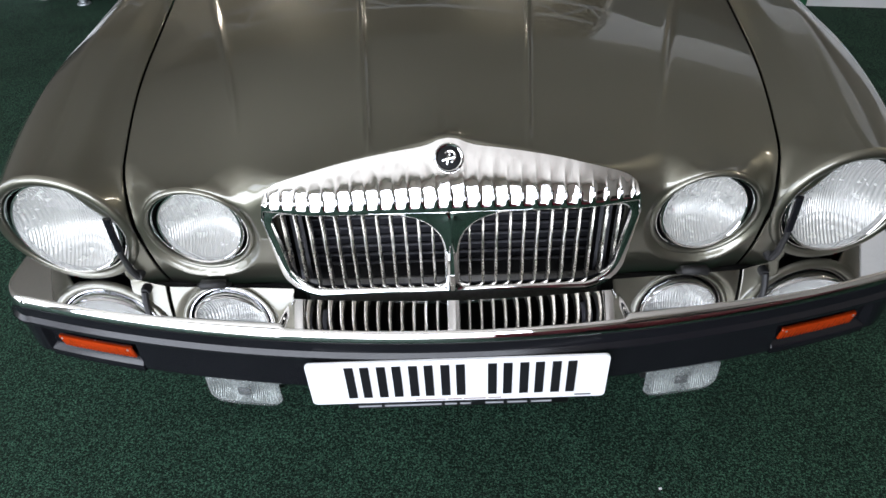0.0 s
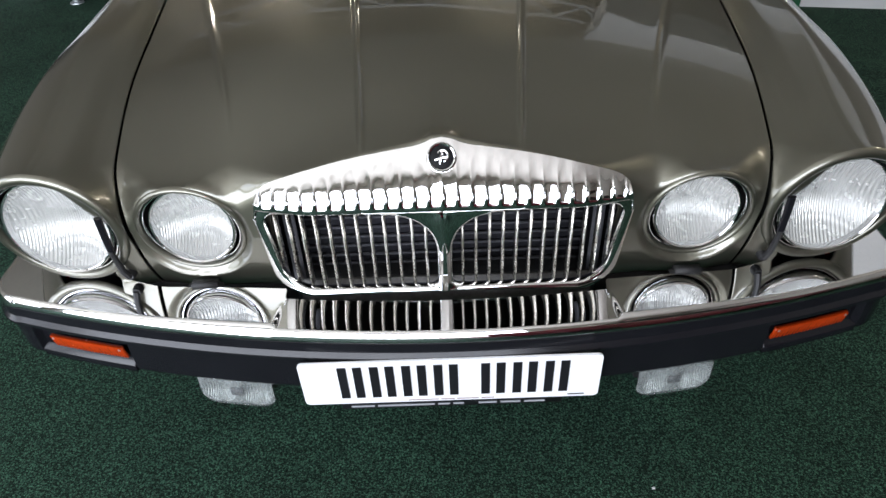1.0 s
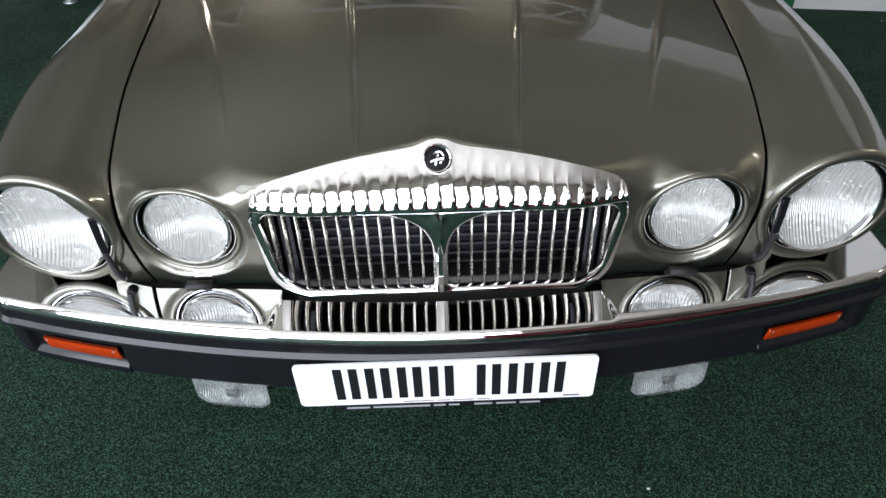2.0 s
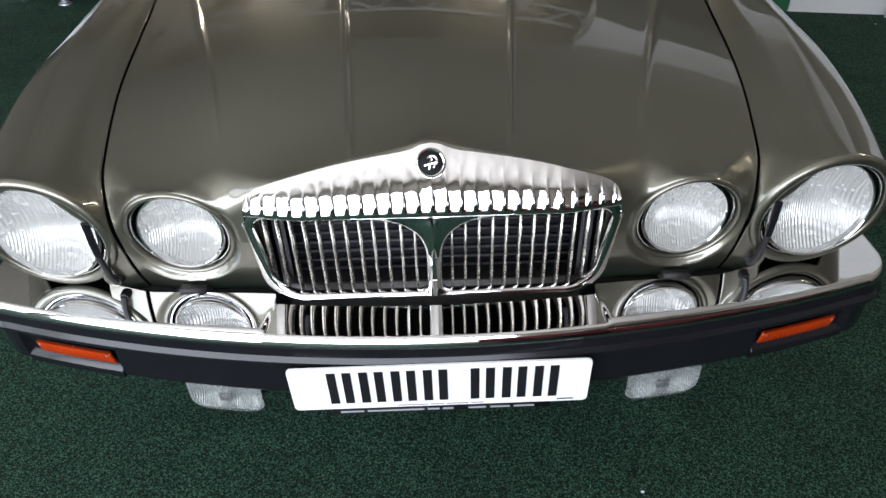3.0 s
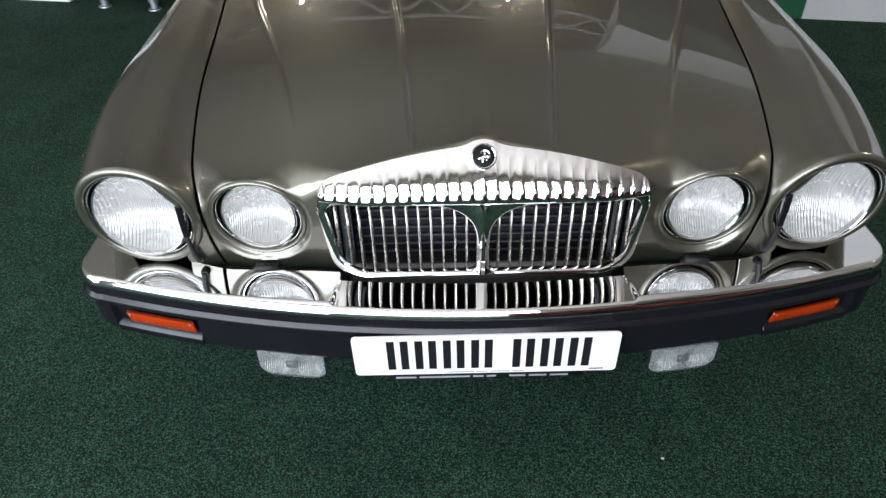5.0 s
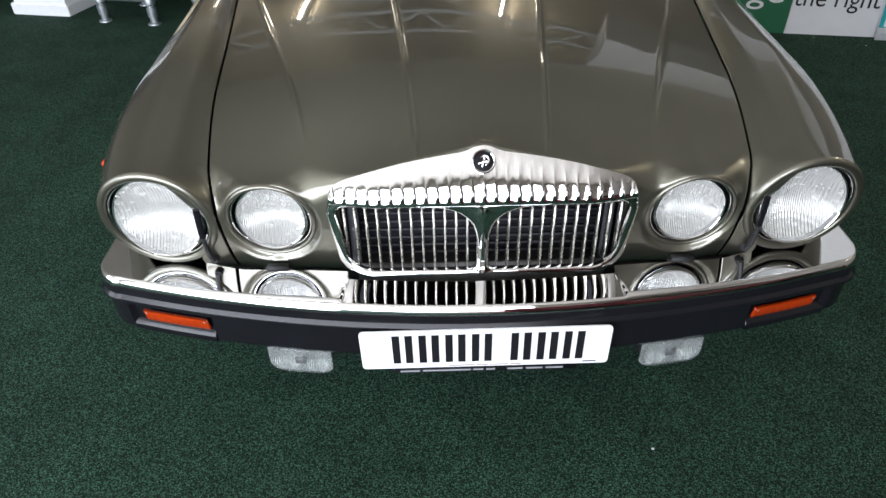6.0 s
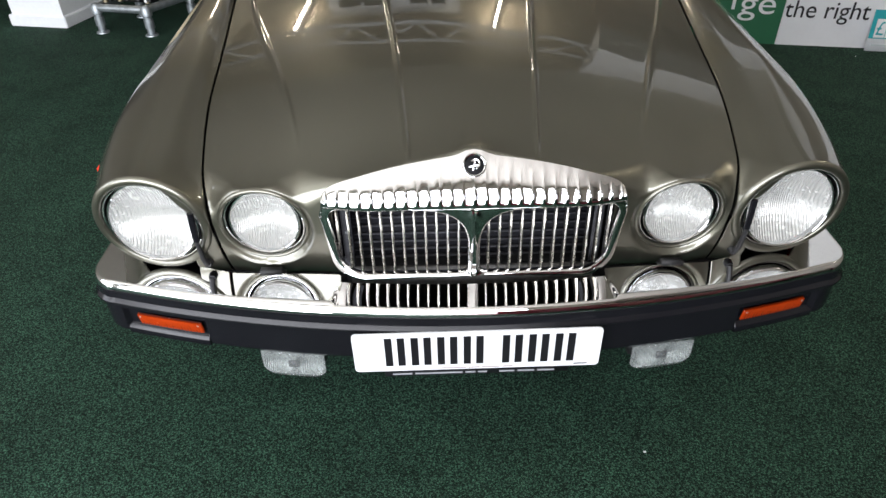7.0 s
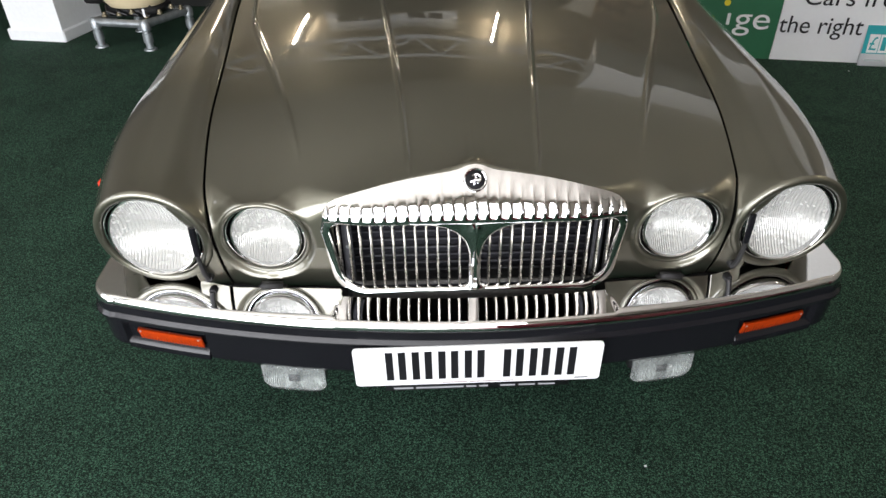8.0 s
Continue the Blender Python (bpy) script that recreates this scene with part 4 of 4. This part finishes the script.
card = base("price_card", ROOM @ pose(1.893, 3.235, 0.0, -9), "teal and white price card leaning on the board", "price card")
part("card", boxed(0, 0.30, 0, 0.006, 0.001, 0.235, bevel=0.002), PLATE, card)
part("teal_field", boxed(0.002, 0.298, -0.002, 0.0, 0.072, 0.232), TEAL, card, smooth=False)
for k in range(4):
    part("number_window", boxed(0.026 + 0.062 * k, 0.084 + 0.062 * k, -0.0035, -0.002, 0.078, 0.182), PLATE, card, smooth=False)
words("£", 0.034, 0.074, 0.092, 0.168, -0.0045, TEAL, card)
words("1", 0.098, 0.124, 0.092, 0.168, -0.0045, TEAL, card)
words("Fin", 0.12, 0.165, 0.195, 0.222, -0.003, PLATE, card)
part("bar", boxed(0.03, 0.13, -0.0015, 0.0005, 0.030, 0.040), mat("pale_grey_ink", (0.5, 0.55, 0.56), 0.5), card, smooth=False)

# an engine on a galvanised pipe stand beside the column
stand = base("pipe_stand", ROOM, "galvanised scaffold-pipe stand with flanged feet", "stand")
legs = ((-2.858, 2.918), (-2.500, 2.906), (-2.404, 3.285), (-2.80, 3.30))
for x, y in legs:
    leg = part("leg", tube([(x, y, 0.006), (x, y, 0.165)], 0.024, 16), GALV, stand)
    part("flange", spun([(0.001, 0.012), (0.024, 0.012), (0.040, 0.007), (0.042, 0.0)], pose(x, y, 0.0)), GALV, leg, "round floor flange")
    part("collar", spun([(0.024, -0.03), (0.030, -0.028), (0.030, 0.028), (0.024, 0.03)], pose(x, y, 0.075)), GALV, leg)
    part("elbow", spun([(0.001, 0.036), (0.02, 0.032), (0.033, 0.014), (0.033, -0.03), (0.025, -0.036)], pose(x, y, 0.155)), GALV, leg)
for i, j in ((0, 1), (1, 2), (2, 3), (3, 0)):
    (ax, ay), (bx, by) = legs[i], legs[j]
    part("rail", tube([(ax, ay, 0.160), (bx, by, 0.160)], 0.025, 16), GALV, stand)
engine = base("display_engine", ROOM @ pose(-2.645, 3.11, 0.18), "cream engine casing over black machinery on the stand", "engine")
part("casing", spun([(0.001, 0.40), (0.13, 0.39), (0.19, 0.34), (0.205, 0.22), (0.20, 0.10), (0.175, 0.065), (0.12, 0.055)], pose(0, 0, 0)), CREAM, engine, "rounded cream casing")
part("sump", boxed(-0.17, 0.17, -0.13, 0.13, 0.0, 0.075, bevel=0.02), BLACK, engine)
part("side_box", boxed(-0.36, -0.25, -0.05, 0.05, 0.055, 0.12, bevel=0.008), BLACK, engine)
part("bracket", boxed(-0.27, -0.15, -0.02, 0.02, 0.06, 0.09, bevel=0.005), BLACK, engine)
BRASS = mat("dull_brass", (0.30, 0.26, 0.18), 0.5, 0.8, 0.2)
for k, (x, y) in enumerate(((-0.16, -0.15), (-0.05, -0.155), (0.04, -0.15), (0.13, -0.14), (0.19, -0.08), (0.22, 0.02), (0.24, 0.10))):
    part("bolt", spun([(0.001, 0.028), (0.010, 0.026), (0.011, 0.016), (0.017, 0.014), (0.017, 0.0)], pose(x, y, 0.005 + 0.012 * (k % 3))), BRASS, engine)
part("tag", boxed(0.135, 0.15, -0.18, -0.178, 0.02, 0.07), PLATE, engine, "white paper tag", smooth=False)
for k in range(4):
    part("pipe", tube([(-0.15 + 0.08 * k, -0.13, 0.07), (-0.13 + 0.08 * k, -0.16, 0.04), (-0.08 + 0.08 * k, -0.15, 0.02)], 0.007, 8), BLACK, engine)

room_part("dark_partition", boxed(X0, -0.9, 4.0, 4.06, 0, 1.7), DARKWALL, "low dark partition behind the display", "partition")

# flecks of paper lying on the carpet
fleck = part("paper_fleck", boxed(-0.003, 0.003, -0.002, 0.002, 0.0, 0.002), PLATE, None, "tiny white paper fleck on the carpet", smooth=False)
tagged(fleck, category="litter", group="paper flecks")
fleck.location = (0.418, -0.005, 0.0)
for x, y in ((2.40, 2.70),):
    copy_thing(fleck, pose(x, y, 0, 0, 0, 40))

# the maroon car that shows in the chrome
other = base("maroon_car", ROOM @ pose(2.65, -2.02, 0, 0, 0, 89), "glossy maroon saloon parked on the carpet", "car")
rows = []
for y in np.linspace(-2.2, 2.2, 30):
    q = abs(y) / 2.2
    w, h = 1 - 0.14 * q ** 5, 0.78 - 0.06 * q ** 2 - 0.10 * q ** 12
    prof = [(0.0, h + 0.1), (0.6 * w, h + 0.07), (0.78 * w, h - 0.02), (0.86 * w, 0.45), (0.84 * w, 0.25), (0.0, 0.22)]
    rows.append([(-x, y, z) for x, z in prof[::-1]] + [(x, y, z) for x, z in prof[1:]])
bm = sheet(rows)
bm.verts.ensure_lookup_table()
m_ = len(rows[0])
bm.faces.new(bm.verts[:m_])
bm.faces.new(bm.verts[-m_:])
part("body", bm, MAROON, other)
rows = []
for y, z, w in ((-1.0, 0.86, 0.66), (-0.5, 1.25, 0.55), (0.2, 1.33, 0.54), (0.9, 1.26, 0.55), (1.5, 0.84, 0.64)):
    rows.append([(-w - 0.08, y, 0.80), (-w + 0.04, y, z), (0, y, z + 0.015), (w - 0.04, y, z), (w + 0.08, y, 0.80)])
part("cabin", sheet(rows), mat("dark_side_glass", (0.01, 0.012, 0.012), 0.04, 0, 0.1), other, "dark glazed cabin")
rows = []
for y, z in ((-0.48, 1.275), (-0.2, 1.325), (0.2, 1.36), (0.6, 1.335), (0.88, 1.29)):
    rows.append([(x, y, z - 0.03 * (abs(x) / 0.52) ** 4) for x in np.linspace(-0.53, 0.53, 12)])
solid(part("roof", sheet(rows), MAROON, other, out=(0, 0, 1)), 0.02)
for y in (-1.35, 1.4):
    for q in (-1, 1):
        part("wheel", spun([(0.001, q * 0.08), (0.19, q * 0.09), (0.30, 0.10), (0.32, 0.07), (0.32, -0.07), (0.30, -0.10), (0.001, -0.09)], pose(q * 0.72, y, 0.32, 0, 90)), TYRE, other)
